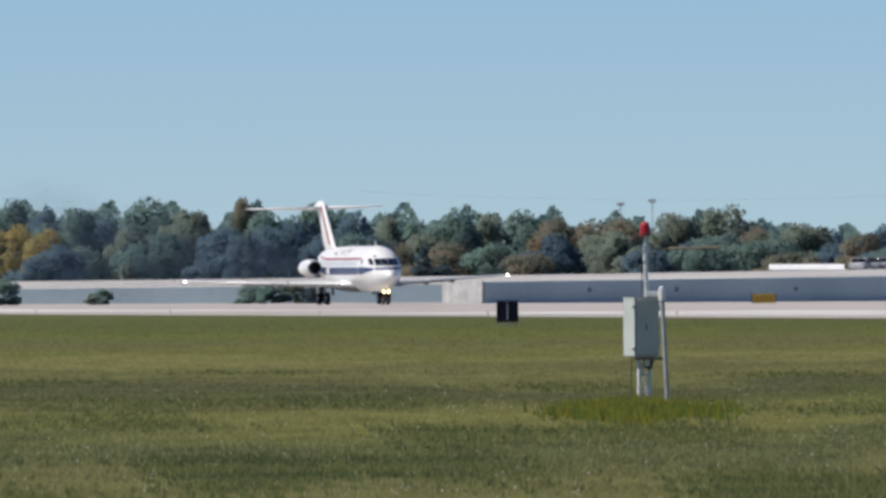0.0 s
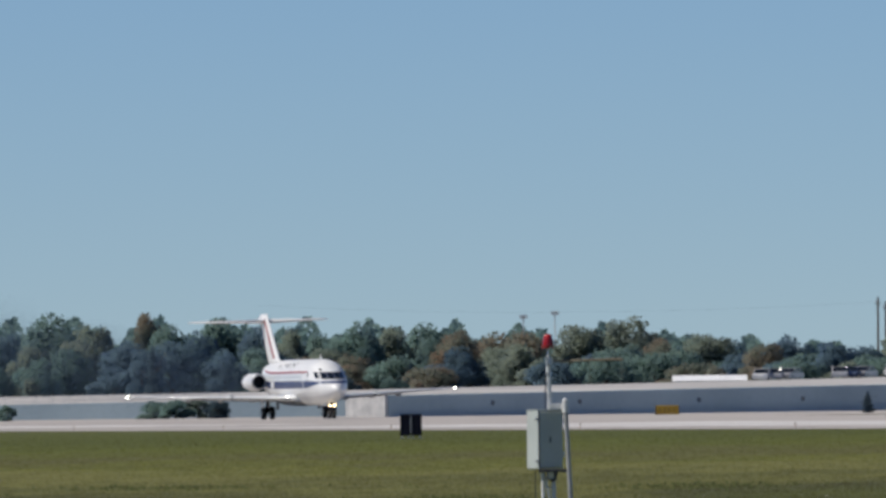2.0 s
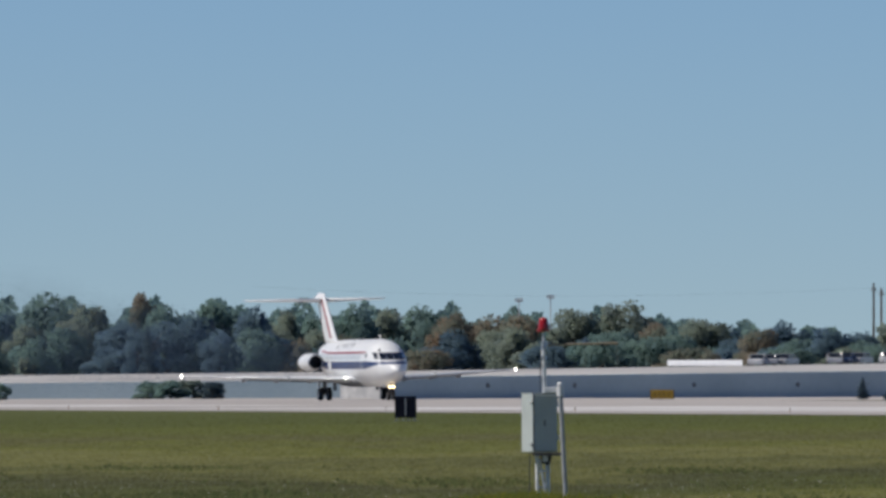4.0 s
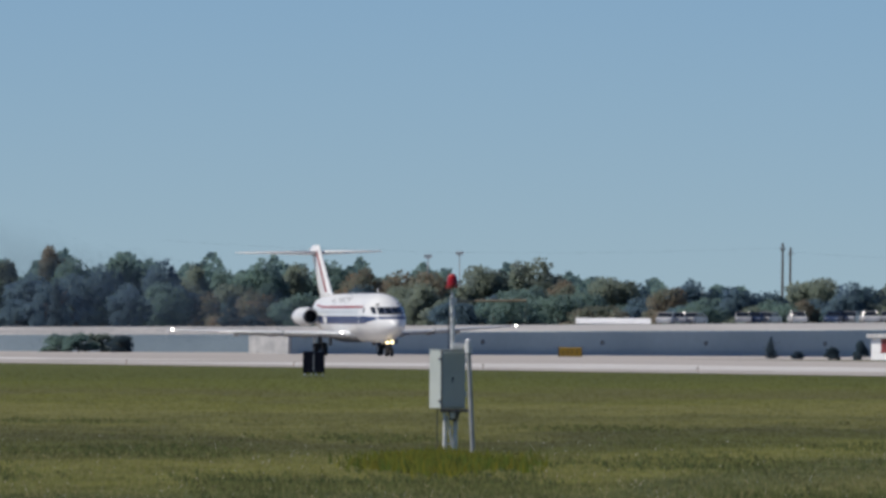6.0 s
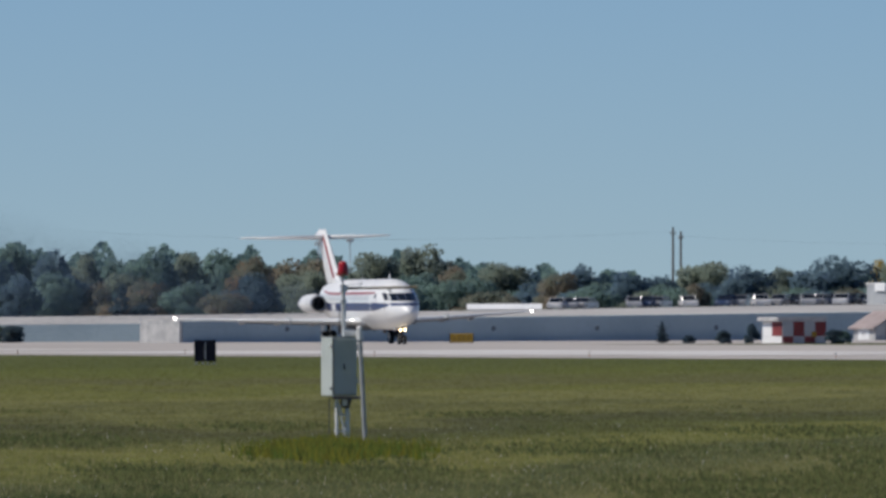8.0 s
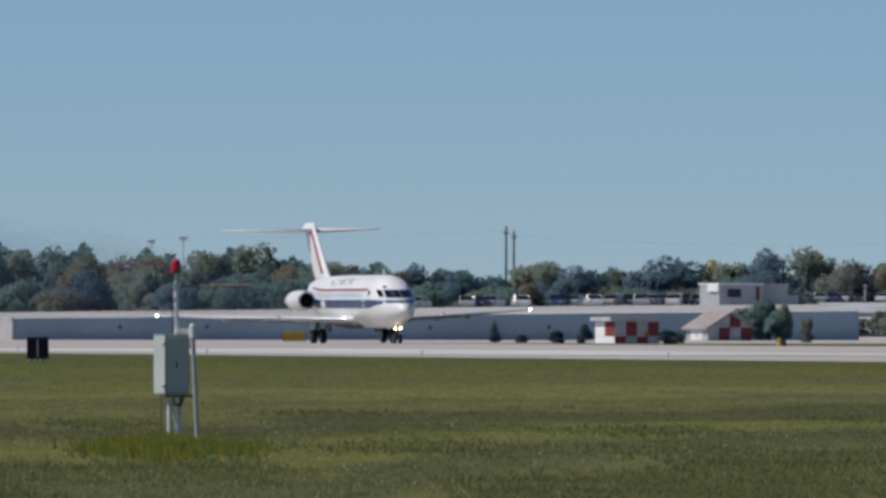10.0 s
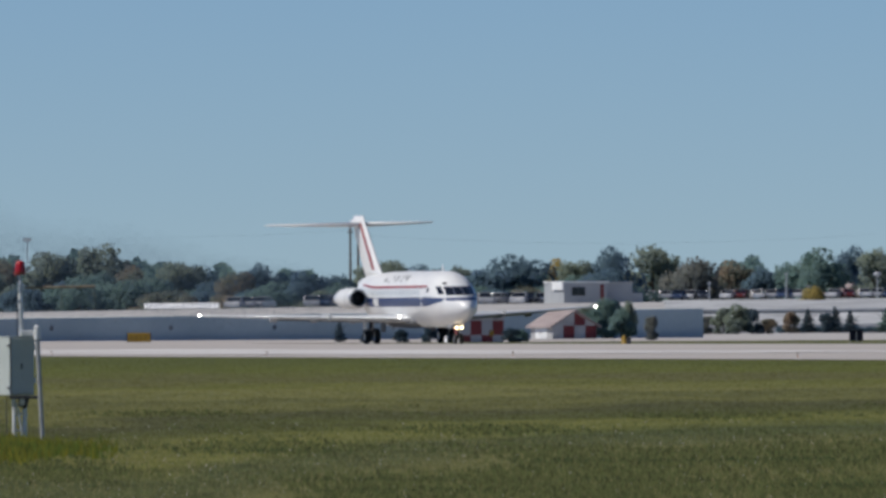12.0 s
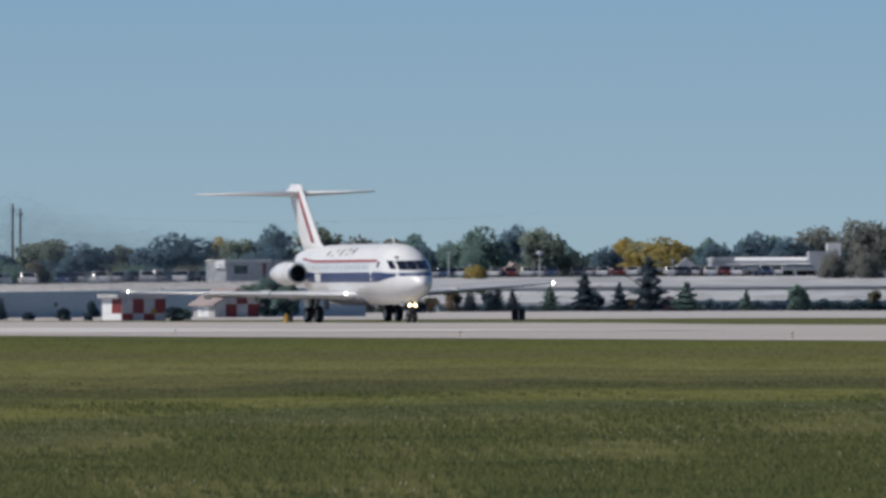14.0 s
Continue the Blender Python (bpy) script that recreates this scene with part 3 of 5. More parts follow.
# ---- beacon box in the grass ----
def beacon_box():
    base = spot(0.160, 149.2)
    th = thing("utility_box", pose(base.x, base.y, 0, 0, 0, 0), "grey steel control box on galvanised posts with a red beacon", "utility box")
    # local x to the east, y to the north
    turn = Matrix.Rotation(radians(24), 4, "Z")
    bm = bmesh.new()
    box(bm, -0.195, 0.092, -0.15, 0.14, 0.475, 1.085, 0.010, turn)
    body = part("cabinet", bm, M_BOX, th, "grey-green painted steel cabinet")
    bm = bmesh.new()
    box(bm, -0.182, 0.080, -0.168, -0.154, 0.49, 1.07, 0.006, turn)
    part("door", bm, M_BOX, body, "closed flat cabinet door")
    bm = bmesh.new()
    box(bm, -0.190, -0.183, -0.166, -0.153, 0.48, 1.08, 0, turn)
    part("door_gasket", bm, M_DARK, body, "dark rubber seal along the door")
    for z in (0.545, 0.985):
        bm = bmesh.new()
        bmesh.ops.create_uvsphere(bm, u_segments=12, v_segments=8, radius=0.017, matrix=turn @ Matrix.Translation((-0.203, -0.135, z + 0.015)))
        part("latch", bm, M_LATCH, body, "bright polished latch knob", True)
    for z in (0.60, 0.95):
        bm = bmesh.new()
        tube(bm, turn @ Vector((0.088, -0.172, z)), turn @ Vector((0.088, -0.172, z + 0.06)), 0.008, seg=8)
        part("hinge", bm, M_METAL, body)
    bm = bmesh.new()
    box(bm, -0.072, -0.058, -0.178, -0.169, 0.75, 0.81, 0.002, turn)
    part("lock_handle", bm, M_DARK, body, "small dark lock handle")
    bm = bmesh.new()
    box(bm, -0.200, 0.097, -0.158, 0.146, 1.087, 1.097, 0.003, turn)
    part("lid", bm, M_BOX, body)
    part("post", tubed((-0.070, -0.02, 0), (-0.070, -0.02, 0.475), 0.020, 0.020), M_GALV, th)
    part("post", tubed((0.042, 0.03, 0), (0.040, 0.03, 0.475), 0.022, 0.022), M_GALV, th)
    part("brace", tubed((0.025, -0.02, 0.0), (-0.045, -0.02, 0.40), 0.012), M_GALV, th)
    for z in (0.10, 0.27):
        part("strap", boxed(-0.095, 0.07, 0.0, 0.02, z, z + 0.018, 0.003), M_GALV, th)
    part("tall_post", tubed((0.225, -0.27, 0.0), (0.170, -0.27, 1.17), 0.024), M_POST, th, "leaning galvanised pipe post")
    bm = bmesh.new()
    bmesh.ops.create_uvsphere(bm, u_segments=10, v_segments=6, radius=0.032, matrix=Matrix.Translation((0.170, -0.27, 1.18)))
    part("post_cap", bm, M_GALV, th, smooth=True)
    part("cross_arm", boxed(0.0, 0.19, -0.26, -0.20, 1.10, 1.155, 0.006), M_GALV, th, "pale steel arm from the pole to the post")
    part("clamp", tubed((0.176, -0.27, 1.06), (0.173, -0.27, 1.16), 0.037), M_GALV, th)
    part("cross_arm", boxed(-0.12, 0.22, -0.26, -0.22, 0.44, 0.472, 0.005), M_DARK, th, "dark steel arm under the cabinet")
    meter = part("junction_box", boxed(-0.025, 0.072, -0.08, -0.02, 0.355, 0.465, 0.008), M_DARK, th, "dark junction box under the cabinet")
    part("cover_plate", boxed(-0.012, 0.040, -0.088, -0.081, 0.375, 0.455, 0.003), M_GALV, meter, "pale cover plate")
    pole = part("beacon_pole", tubed((0.01, 0, 1.08), (0.0, 0, 1.62), 0.026, 0.022), M_GALV, th)
    part("upper_pole", tubed((0.0, 0, 1.62), (-0.005, 0, 1.75), 0.013), M_GALV, pole)
    for z in (1.45, 1.56, 1.61):
        part("collar", tubed((0.005, 0, z), (0.004, 0, z + 0.03), 0.034), M_METAL, pole)
    boom = part("boom", tubed((0.02, 0, 1.60), (0.78, 0.05, 1.612), 0.013, 0.013, 8), M_PIPE, th, "thin rusty side boom")
    for x in (0.43, 0.77):
        part("boom_wire", tubed((x, 0.03, 1.61), (x + 0.004, 0.03, 1.36), 0.002, seg=5), M_PIPE, boom)
    part("boom_clamp", boxed(-0.01, 0.05, -0.03, 0.03, 1.575, 1.63, 0.005), M_METAL, boom)
    part("cable", tubed((-0.035, -0.02, 1.09), (-0.035, -0.02, 1.42), 0.006, seg=6), M_DARK, pole)
    lamp = part("beacon_base", tubed((-0.005, 0, 1.735), (-0.005, 0, 1.765), 0.062, 0.066, 16), M_RED, th)
    part("beacon_lens", revolve([(1.765, 0.056), (1.80, 0.056), (1.85, 0.048), (1.878, 0.040), (1.885, 0.02), (1.886, 0.001)], "z", 16), M_REDGLASS, lamp,
         "red glass beacon dome", True)
    for a in (0.03, 0.06, -0.02):
        part("conduit", tubed((a, -0.05, 0.40), (a + 0.01, -0.05, 0.49), 0.013, seg=8), M_DARK, th)
    bm = bmesh.new()
    ring = [(-0.02 + 0.11 * u, -0.06, 0.47 - 0.13 * math.sin(math.pi * u)) for u in [k / 8 for k in range(9)]]
    for p, q in zip(ring, ring[1:]):
        tube(bm, p, q, 0.010, 0.010, 7)
    part("looped_cable", bm, M_DARK, th)
    part("ground_wire", tubed((-0.150, -0.03, 0.0), (-0.148, -0.03, 0.48), 0.005, seg=6), M_DARK, th)
    return th


beacon_box()


# ---- airfield signs ----
def black_sign(p, h, w, yaw, label):
    th = thing("runway_sign", pose(p.x, p.y, 0, 0, 0, yaw), label, "sign", "black runway signs")
    for k in (-1, 1):
        x = k * w * 0.255
        bm = bmesh.new()
        box(bm, x - w * 0.235, x + w * 0.235, -0.13, 0.13, 0.10, h, 0.03)
        pan = part("sign_case", bm, M_SIGNBLACK, th)
        part("end_cap", boxed(x - w * 0.245, x - w * 0.22, -0.14, 0.14, 0.09, h + 0.01, 0.006), M_SIGNBLACK, pan)
        part("end_cap", boxed(x + w * 0.22, x + w * 0.245, -0.14, 0.14, 0.09, h + 0.01, 0.006), M_SIGNBLACK, pan)
        for lx in (-0.15, 0.15):
            part("leg", tubed((x + lx * w, 0, 0), (x + lx * w, 0, 0.12), 0.025, seg=8), M_GALV, th)
    part("pale_strip", boxed(-0.025 * w, 0.025 * w, -0.15, -0.12, 0.18, h - 0.10), M_GREY, th)
    part("plinth", boxed(-w * 0.55, w * 0.55, -0.3, 0.3, 0.0, 0.02, 0.006), M_BELLY, th)
    return th


black_sign(spot(-0.395, 474), 0.82, 0.72, 0, "black two-panel runway sign on short legs")
black_sign(spot(3.519, 905), 0.82, 0.84, 0, "black two-panel runway sign beyond the runway")


def edge_light():
    th = thing("runway_edge_light", Matrix.Identity(4), "small runway edge light on a thin orange stake", "runway light", "runway edge lights")
    part("base_plate", tubed((0, 0, 0), (0, 0, 0.02), 0.08, 0.07, 12), M_GALV, th)
    part("stem", tubed((0, 0, 0.02), (0, 0, 0.17), 0.014, 0.012, 8), M_ORANGE, th)
    lens = part("lens", revolve([(0.17, 0.02), (0.18, 0.032), (0.21, 0.03), (0.23, 0.02), (0.235, 0.002)], "z", 10), M_PIPE, th, "clear amber lens", True)
    part("collar", tubed((0, 0, 0.155), (0, 0, 0.175), 0.028, seg=10), M_GALV, lens)
    return th


EDGE = edge_light()
for i in range(26):
    q = run(585 + 38.5 * (i - 15), -97.5, 0.02)
    m = pose(q.x, q.y, q.z)
    if i == 0:
        EDGE.matrix_basis = m
    else:
        copy_thing(EDGE, m)


def yellow_sign():
    p = spot(0.636, 1085)
    th = thing("taxiway_sign", pose(p.x, p.y, 0, 0, 0, 0), "yellow taxiway sign in a dark frame", "sign")
    case = part("case", boxed(-0.88, 0.88, -0.12, 0.12, 0.08, 0.78, 0.03), M_YELLOW, th)
    part("dark_end", boxed(-0.93, -0.885, -0.14, 0.14, 0.06, 0.80, 0.01), M_DARK, case)
    part("dark_end", boxed(0.885, 0.93, -0.14, 0.14, 0.06, 0.80, 0.01), M_DARK, case)
    for x in (-0.55, -0.2, 0.15, 0.5):
        part("marking_bar", boxed(x - 0.07, x + 0.07, -0.128, -0.122, 0.28, 0.56), M_SIGNBAR, case)
    for x in (-0.7, 0.0, 0.7):
        part("leg", tubed((x, 0, 0), (x, 0, 0.1), 0.03, seg=8), M_GALV, th)
    return th


yellow_sign()


# ---- jet airliner ----
SECT = [(0.0, 2.30, 0.03, 0.03), (-0.10, 2.30, 0.22, 0.21), (-0.35, 2.32, 0.46, 0.44), (-0.8, 2.37, 0.74, 0.72), (-1.4, 2.46, 1.00, 1.00),
        (-2.0, 2.58, 1.20, 1.24), (-2.6, 2.70, 1.36, 1.46), (-3.3, 2.83, 1.50, 1.68), (-4.2, 2.90, 1.61, 1.80), (-5.4, 2.92, 1.67, 1.84),
        (-9.0, 2.92, 1.67, 1.84), (-13.0, 2.92, 1.67, 1.84), (-18.5, 2.92, 1.67, 1.84), (-20.5, 2.98, 1.63, 1.75), (-22.5, 3.08, 1.47, 1.53),
        (-24.5, 3.33, 1.17, 1.22), (-26.3, 3.62, 0.80, 0.84), (-27.6, 3.84, 0.45, 0.48), (-28.3, 3.95, 0.12, 0.14)]

SECT = [(x if x < -3.3 else -3.3 + (x + 3.3) * 1.19, *r) for x, *r in SECT]


def section(x):
    for (xa, *a), (xb, *b) in zip(SECT, SECT[1:]):
        if xb <= x <= xa:
            u = (xa - x) / (xa - xb)
            return [p + (q - p) * u for p, q in zip(a, b)]
    return SECT[-1][1:]


def skin(x, z, side, lift=0.012):
    """A point on the fuselage at that length and height."""
    zc, hw, hh = section(x)
    u = max(-0.999, min(0.999, (z - zc) / hh))
    y = hw * math.sqrt(1 - u * u)
    n = Vector((0, y / hw ** 2, (z - zc) / hh ** 2)).normalized() * lift
    return Vector((x, side * (y + n.y), z + n.z))


def skin_patch(xs, z_lo, z_hi, side, rows=4, lift=0.012):
    """A strip of paint or glass that follows the fuselage."""
    bm = bmesh.new()
    grid = []
    for i, x in enumerate(xs):
        lo, hi = z_lo(x), z_hi(x)
        grid.append([bm.verts.new(skin(x, lo + (hi - lo) * k / rows, side, lift)) for k in range(rows + 1)])
    for a, b in zip(grid, grid[1:]):
        for k in range(rows):
            bm.faces.new((a[k], a[k + 1], b[k + 1], b[k]))
    return bm


def front_patch(ya, yb, zl, zh, side, lift):
    """A patch of the nose, given across and up; found on the skin by halving."""
    bm = bmesh.new()
    grid = []
    for i in range(7):
        col = []
        for k in range(5):
            y, z = ya + (yb - ya) * i / 6, zl + (zh - zl) * k / 4
            lo, hi = 0.6, -6.0
            for _ in range(30):
                x = (lo + hi) / 2
                zc, hw, hh = section(x)
                u = (y / hw) ** 2 + ((z - zc) / hh) ** 2
                lo, hi = (x, hi) if u > 1 else (lo, x)
            col.append(bm.verts.new((x + lift, side * (y + lift * 0.4), z + lift * 0.7)))
        grid.append(col)
    for a, b in zip(grid, grid[1:]):
        for k in range(4):
            bm.faces.new((a[k], a[k + 1], b[k + 1], b[k]))
    return bm


def aerofoil(chord, thick, n=12):
    up, lo = [], []
    for i in range(n + 1):
        u = 0.5 - 0.5 * math.cos(math.pi * i / n)
        t = thick * chord * 5 * (0.2969 * math.sqrt(u) - 0.126 * u - 0.3516 * u * u + 0.2843 * u ** 3 - 0.1036 * u ** 4)
        up.append((-u * chord, t))
        lo.append((-u * chord, -t))
    return up + lo[-2:0:-1]


def wing_mesh(stations, vertical=False):
    """Stations: (x of the nose, span, height, chord, thickness)."""
    rings = []
    for x, y, z, c, t in stations:
        prof = aerofoil(c, t)
        rings.append([(x + u, y + (w if vertical else 0), z + (0 if vertical else w)) for u, w in prof])
    return loft(bmesh.new(), rings)


def spread(a, b, n):
    return [a + (b - a) * i / (n - 1) for i in range(n)]


def airliner():
    th = thing("jet_airliner", Matrix.Identity(4), "white twin-jet airliner with blue and red stripes, lamps lit, rolling", "airplane")
    rings = []
    xs = sorted({*(s[0] for s in SECT), *spread(-5.4, -18.5, 9)}, reverse=True)
    for x in xs:
        zc, hw, hh = section(x)
        rings.append([(x, hw * math.cos(2 * math.pi * i / 36), zc + hh * math.sin(2 * math.pi * i / 36)) for i in range(36)])
    fus = part("fuselage", loft(bmesh.new(), rings), M_PAINT, th, "white painted fuselage", True)
    body_x = spread(-5.0, -24.0, 20)
    nose_x = [-1.55, -1.75, -2.0, -2.4, -2.8, -3.3, -4.0, -5.0]
    for side in (-1, 1):
        def lo(x):
            return 2.80 - 0.32 * min(1, (-x - 1.5) / 2.6) + max(0, (-x - 19)) * 0.06

        def hi(x):
            return 2.96 + 0.10 * min(1, (-x - 1.5) / 2.5) + max(0, (-x - 19)) * 0.05
        part("blue_stripe", skin_patch(nose_x + body_x[1:], lo, hi, side), M_BLUE, fus, "dark blue cheatline", True)
        part("grey_band", skin_patch(spread(-5.8, -24, 19), lambda x: hi(x) + 0.14, lambda x: hi(x) + 0.48, side, 2), M_BAND, fus, "pale grey band", True)
        part("red_stripe", skin_patch(spread(-4.6, -23, 19), lambda x: 3.68 + max(0, (-x - 19)) * 0.05, lambda x: 3.82 + max(0, (-x - 19)) * 0.04, side, 2), M_RED, fus,
             "thin red stripe", True)
        part("pinstripe", skin_patch(spread(-4.6, -21, 18), lambda x: 3.60, lambda x: 3.635, side, 1), M_GREY, fus, "thin grey pinstripe", True)
        part("white_panel", skin_patch(spread(-17.0, -18.3, 4), lambda x: lo(x) + 0.04, lambda x: hi(x) - 0.04, side, 3, 0.016), M_PAINT, fus, "white square in the blue stripe", True)
        for k in range(12):
            x = -7.0 - k * 1.05
            part("cabin_window", skin_patch(spread(x, x - 0.22, 3), lambda u: 3.28, lambda u: 3.50, side, 2, 0.016), M_GREY, fus, "small grey blanked cabin window")
        # lettering stands as plain slanted bars
        for k, (x, w, z0, z1) in enumerate(((-10.9, 0.5, 4.12, 4.50), (-12.0, 0.75, 4.06, 4.17), (-12.2, 0.42, 4.28, 4.50), (-13.6, 0.45, 4.04, 4.46), (-14.8, 0.35, 4.22, 4.46),
                                            (-15.3, 0.8, 4.02, 4.12), (-16.5, 0.5, 4.04, 4.36))):
            part("lettering_bar", skin_patch([x, x - w * 0.4, x - w * 0.8], lambda u: z0 + 0.05, lambda u: z1, side, 3), M_LETTER, fus)
        # cockpit glazing
        for ya, yb, zl, zh in ((0.04, 0.47, 3.16, 3.66), (0.54, 0.92, 3.18, 3.70), (1.02, 1.24, 3.22, 3.72), (0.70, 0.88, 3.84, 3.97)):
            part("cockpit_window", front_patch(ya, yb, zl, zh, side, 0.03), M_GLASS, fus, "dark cockpit pane", True)
        part("dark_mask", front_patch(0.0, 0.97, 3.10, 3.72, side, 0.015), M_MASK, fus, "dark anti-glare panel round the front panes", True)
        part("pane_post", front_patch(0.93, 1.01, 3.06, 3.80, side, 0.034), M_PAINT, fus, "white post between the panes", True)
        part("pane_sill", front_patch(0.0, 1.25, 3.06, 3.13, side, 0.024), M_PAINT, fus, "white sill under the panes", True)
        part("nose_stripe", front_patch(0.0, 1.02, 2.80, 3.0, side, 0.013), M_BLUE, fus, "blue stripe round the nose", True)
        part("side_pane", skin_patch(spread(-4.0, -4.3, 3), lambda u: 3.36, lambda u: 3.66, side, 2, 0.018), M_GLASS, fus, "small dark side pane")
        part("front_door", skin_patch(spread(-4.75, -5.5, 4), lambda u: 2.30, lambda u: 4.02, side, 5, 0.008), M_PAINT, fus)
        # wings
        wing = wing_mesh([(-9.2, side * 0.4, 1.66, 6.6, 0.105), (-10.2, side * 1.6, 1.70, 5.6, 0.10), (-13.2, side * 5.6, 1.82, 3.6, 0.095),
                          (-18.3, side * 13.0, 2.13, 1.45, 0.09), (-18.95, side * 13.6, 2.16, 0.75, 0.07)])
        w = part("wing", wing, M_WING, th, "swept white and grey wing", True)
        for y in (3.8, 6.2, 8.6):
            u = (y - 1.6) / 11.4
            xb = -10.2 - 8.1 * u - (5.6 - 4.15 * u) * 0.72
            pod = revolve([(0.9, 0.01), (0.6, 0.10), (0.0, 0.17), (-0.9, 0.13), (-1.5, 0.01)], "x", 10)
            bmesh.ops.translate(pod, verts=pod.verts, vec=(xb, side * y, 1.70 + 0.43 * u - 0.22))
            part("flap_fairing", pod, M_GREY, w, smooth=True)
        fl = wing_mesh([(-15.6, side * 1.9, 1.48, 1.25, 0.12), (-17.5, side * 8.4, 1.76, 0.85, 0.12)])
        part("flap", fl, M_BELLY, w, "lowered dark grey flap", True)
        sl = wing_mesh([(-10.15, side * 2.0, 1.66, 0.5, 0.16), (-18.05, side * 12.8, 2.10, 0.32, 0.16)])
        part("slat", sl, M_METAL, w, "bare metal leading edge slat", True)
        part("fence", boxed(-15.2, -12.9, side * 5.9 - 0.015, side * 5.9 + 0.015, 1.62, 2.08, 0.0), M_GREY, w)
        bm = bmesh.new()
        bmesh.ops.create_uvsphere(bm, u_segments=12, v_segments=8, radius=0.08, matrix=Matrix.Translation((-18.35, side * 13.42, 2.16)))
        part("landing_lamp", bm, M_LAMP, w, "lit white landing lamp", True)
        bm = bmesh.new()
        bmesh.ops.create_uvsphere(bm, u_segments=12, v_segments=8, radius=0.06, matrix=Matrix.Translation((-9.9, side * 2.0, 1.82)))
        part("root_lamp", bm, M_LAMP, th, "lit white wing root lamp", True)
        # engines
        ey, ez = side * 2.33, 3.04
        nac = revolve([(-20.35, 0.50), (-20.16, 0.53), (-20.10, 0.57), (-20.3, 0.63), (-20.9, 0.68), (-22.0, 0.71), (-23.2, 0.69), (-24.2, 0.60), (-25.0, 0.47), (-25.4, 0.38), (-25.4, 0.33)], "x", 28)
        bmesh.ops.translate(nac, verts=nac.verts, vec=(0.35, ey, ez))
        en = part("engine", nac, M_PAINT, th, "long white tapered rear engine nacelle", True)
        lip = revolve([(-20.40, 0.47), (-20.20, 0.495), (-20.06, 0.55), (-20.12, 0.595), (-20.30, 0.64)], "x", 28)
        bmesh.ops.translate(lip, verts=lip.verts, vec=(0.35, ey, ez))
        part("inlet_lip", lip, M_METAL, en, "polished metal inlet lip", True)
        duct = revolve([(-20.36, 0.49), (-21.1, 0.48), (-21.12, 0.2), (-20.8, 0.02)], "x", 24)
        bmesh.ops.translate(duct, verts=duct.verts, vec=(0.35, ey, ez))
        part("inlet_duct", duct, M_TYRE, en, "black inlet with fan", True)
        for k in range(14):
            a = k * math.pi / 7
            bm = bmesh.new()
            box(bm, -0.01, 0.05, -0.045, 0.045, 0.1, 0.44, 0, Matrix.Translation((-20.65, ey, ez)) @ Matrix.Rotation(a, 4, "X") @ Matrix.Rotation(0.5, 4, "Z"))
            part("fan_blade", bm, M_DARK, en)
        ex = revolve([(-25.35, 0.36), (-25.9, 0.32), (-25.9, 0.28), (-25.4, 0.27)], "x", 20)
        bmesh.ops.translate(ex, verts=ex.verts, vec=(0.35, ey, ez))
        part("exhaust_nozzle", ex, M_METAL, en, "bare metal exhaust nozzle", True)
        for xr in (-21.1, -23.6):
            seam = revolve([(xr, 0.70), (xr - 0.03, 0.712), (xr - 0.06, 0.70)], "x", 28)
            bmesh.ops.translate(seam, verts=seam.verts, vec=(0.35, ey, ez))
            part("cowl_seam", seam, M_GREY, en, smooth=True)
        py = wing_mesh([(-21.2, side * 1.2, 3.2, 4.2, 0.09), (-21.4, side * 2.0, 3.15, 3.8, 0.09)])
        part("pylon", py, M_GREY, en, smooth=True)
        # tailplane
        st = wing_mesh([(-27.5, side * 0.05, 7.93, 3.6, 0.10), (-30.75, side * 5.4, 8.00, 1.3, 0.09), (-31.15, side * 5.74, 8.01, 0.8, 0.07)])
        part("tailplane", st, M_PAINT, th, "white swept tailplane on top of the fin", True)
    # fin
    fin = part("fin", wing_mesh([(-21.4, 0, 4.3, 5.6, 0.09), (-23.1, 0, 4.9, 4.6, 0.10), (-27.1, 0, 8.1, 3.4, 0.10), (-27.5, 0, 8.52, 2.6, 0.07)], True), M_PAINT, th,
               "white swept fin", True)
    for side in (-1, 1):
        bm = bmesh.new()
        vs = []
        for k in range(8):
            u = k / 7
            x0, c, z = -23.1 - 4.0 * u, 4.6 - 1.2 * u, 4.9 + 3.2 * u
            t = 0.10
            for f in (0.14, 0.28):
                y = t * c * 5 * (0.2969 * math.sqrt(f) - 0.126 * f - 0.3516 * f * f + 0.2843 * f ** 3 - 0.1036 * f ** 4) + 0.012
                vs.append(bm.verts.new((x0 - f * c, side * y, z)))
        for k in range(7):
            bm.faces.new((vs[2 * k], vs[2 * k + 1], vs[2 * k + 3], vs[2 * k + 2]))
        part("fin_stripe", bm, M_RED, fin, "red stripe on the fin")
    bul = revolve([(-27.4, 0.02), (-27.7, 0.18), (-28.4, 0.33), (-29.3, 0.34), (-30.3, 0.22), (-31.1, 0.02)], "x", 16)
    bmesh.ops.translate(bul, verts=bul.verts, vec=(0, 0, 8.10))
    part("tail_fairing", bul, M_PAINT, fin, "white bullet fairing", True)
    part("antenna", tubed((-5.9, 0, 4.6), (-6.1, 0, 5.15), 0.07, 0.03, 8), M_PAINT, fus)
    part("antenna", tubed((-15.0, 0, 4.6), (-15.2, 0, 4.9), 0.05, 0.02, 8), M_PAINT, fus)
    # the shadow under the aircraft is put into the fairing's dark colour
    # belly fairing
    rings = []
    for x, s in ((-8.6, 0.05), (-9.6, 0.7), (-12, 1), (-15, 1), (-16.6, 0.7), (-17.8, 0.05)):
        rings.append([(x, 1.75 * s * math.cos(a), 1.50 + 0.46 * s * math.sin(a)) for a in [2 * math.pi * i / 20 for i in range(20)]])
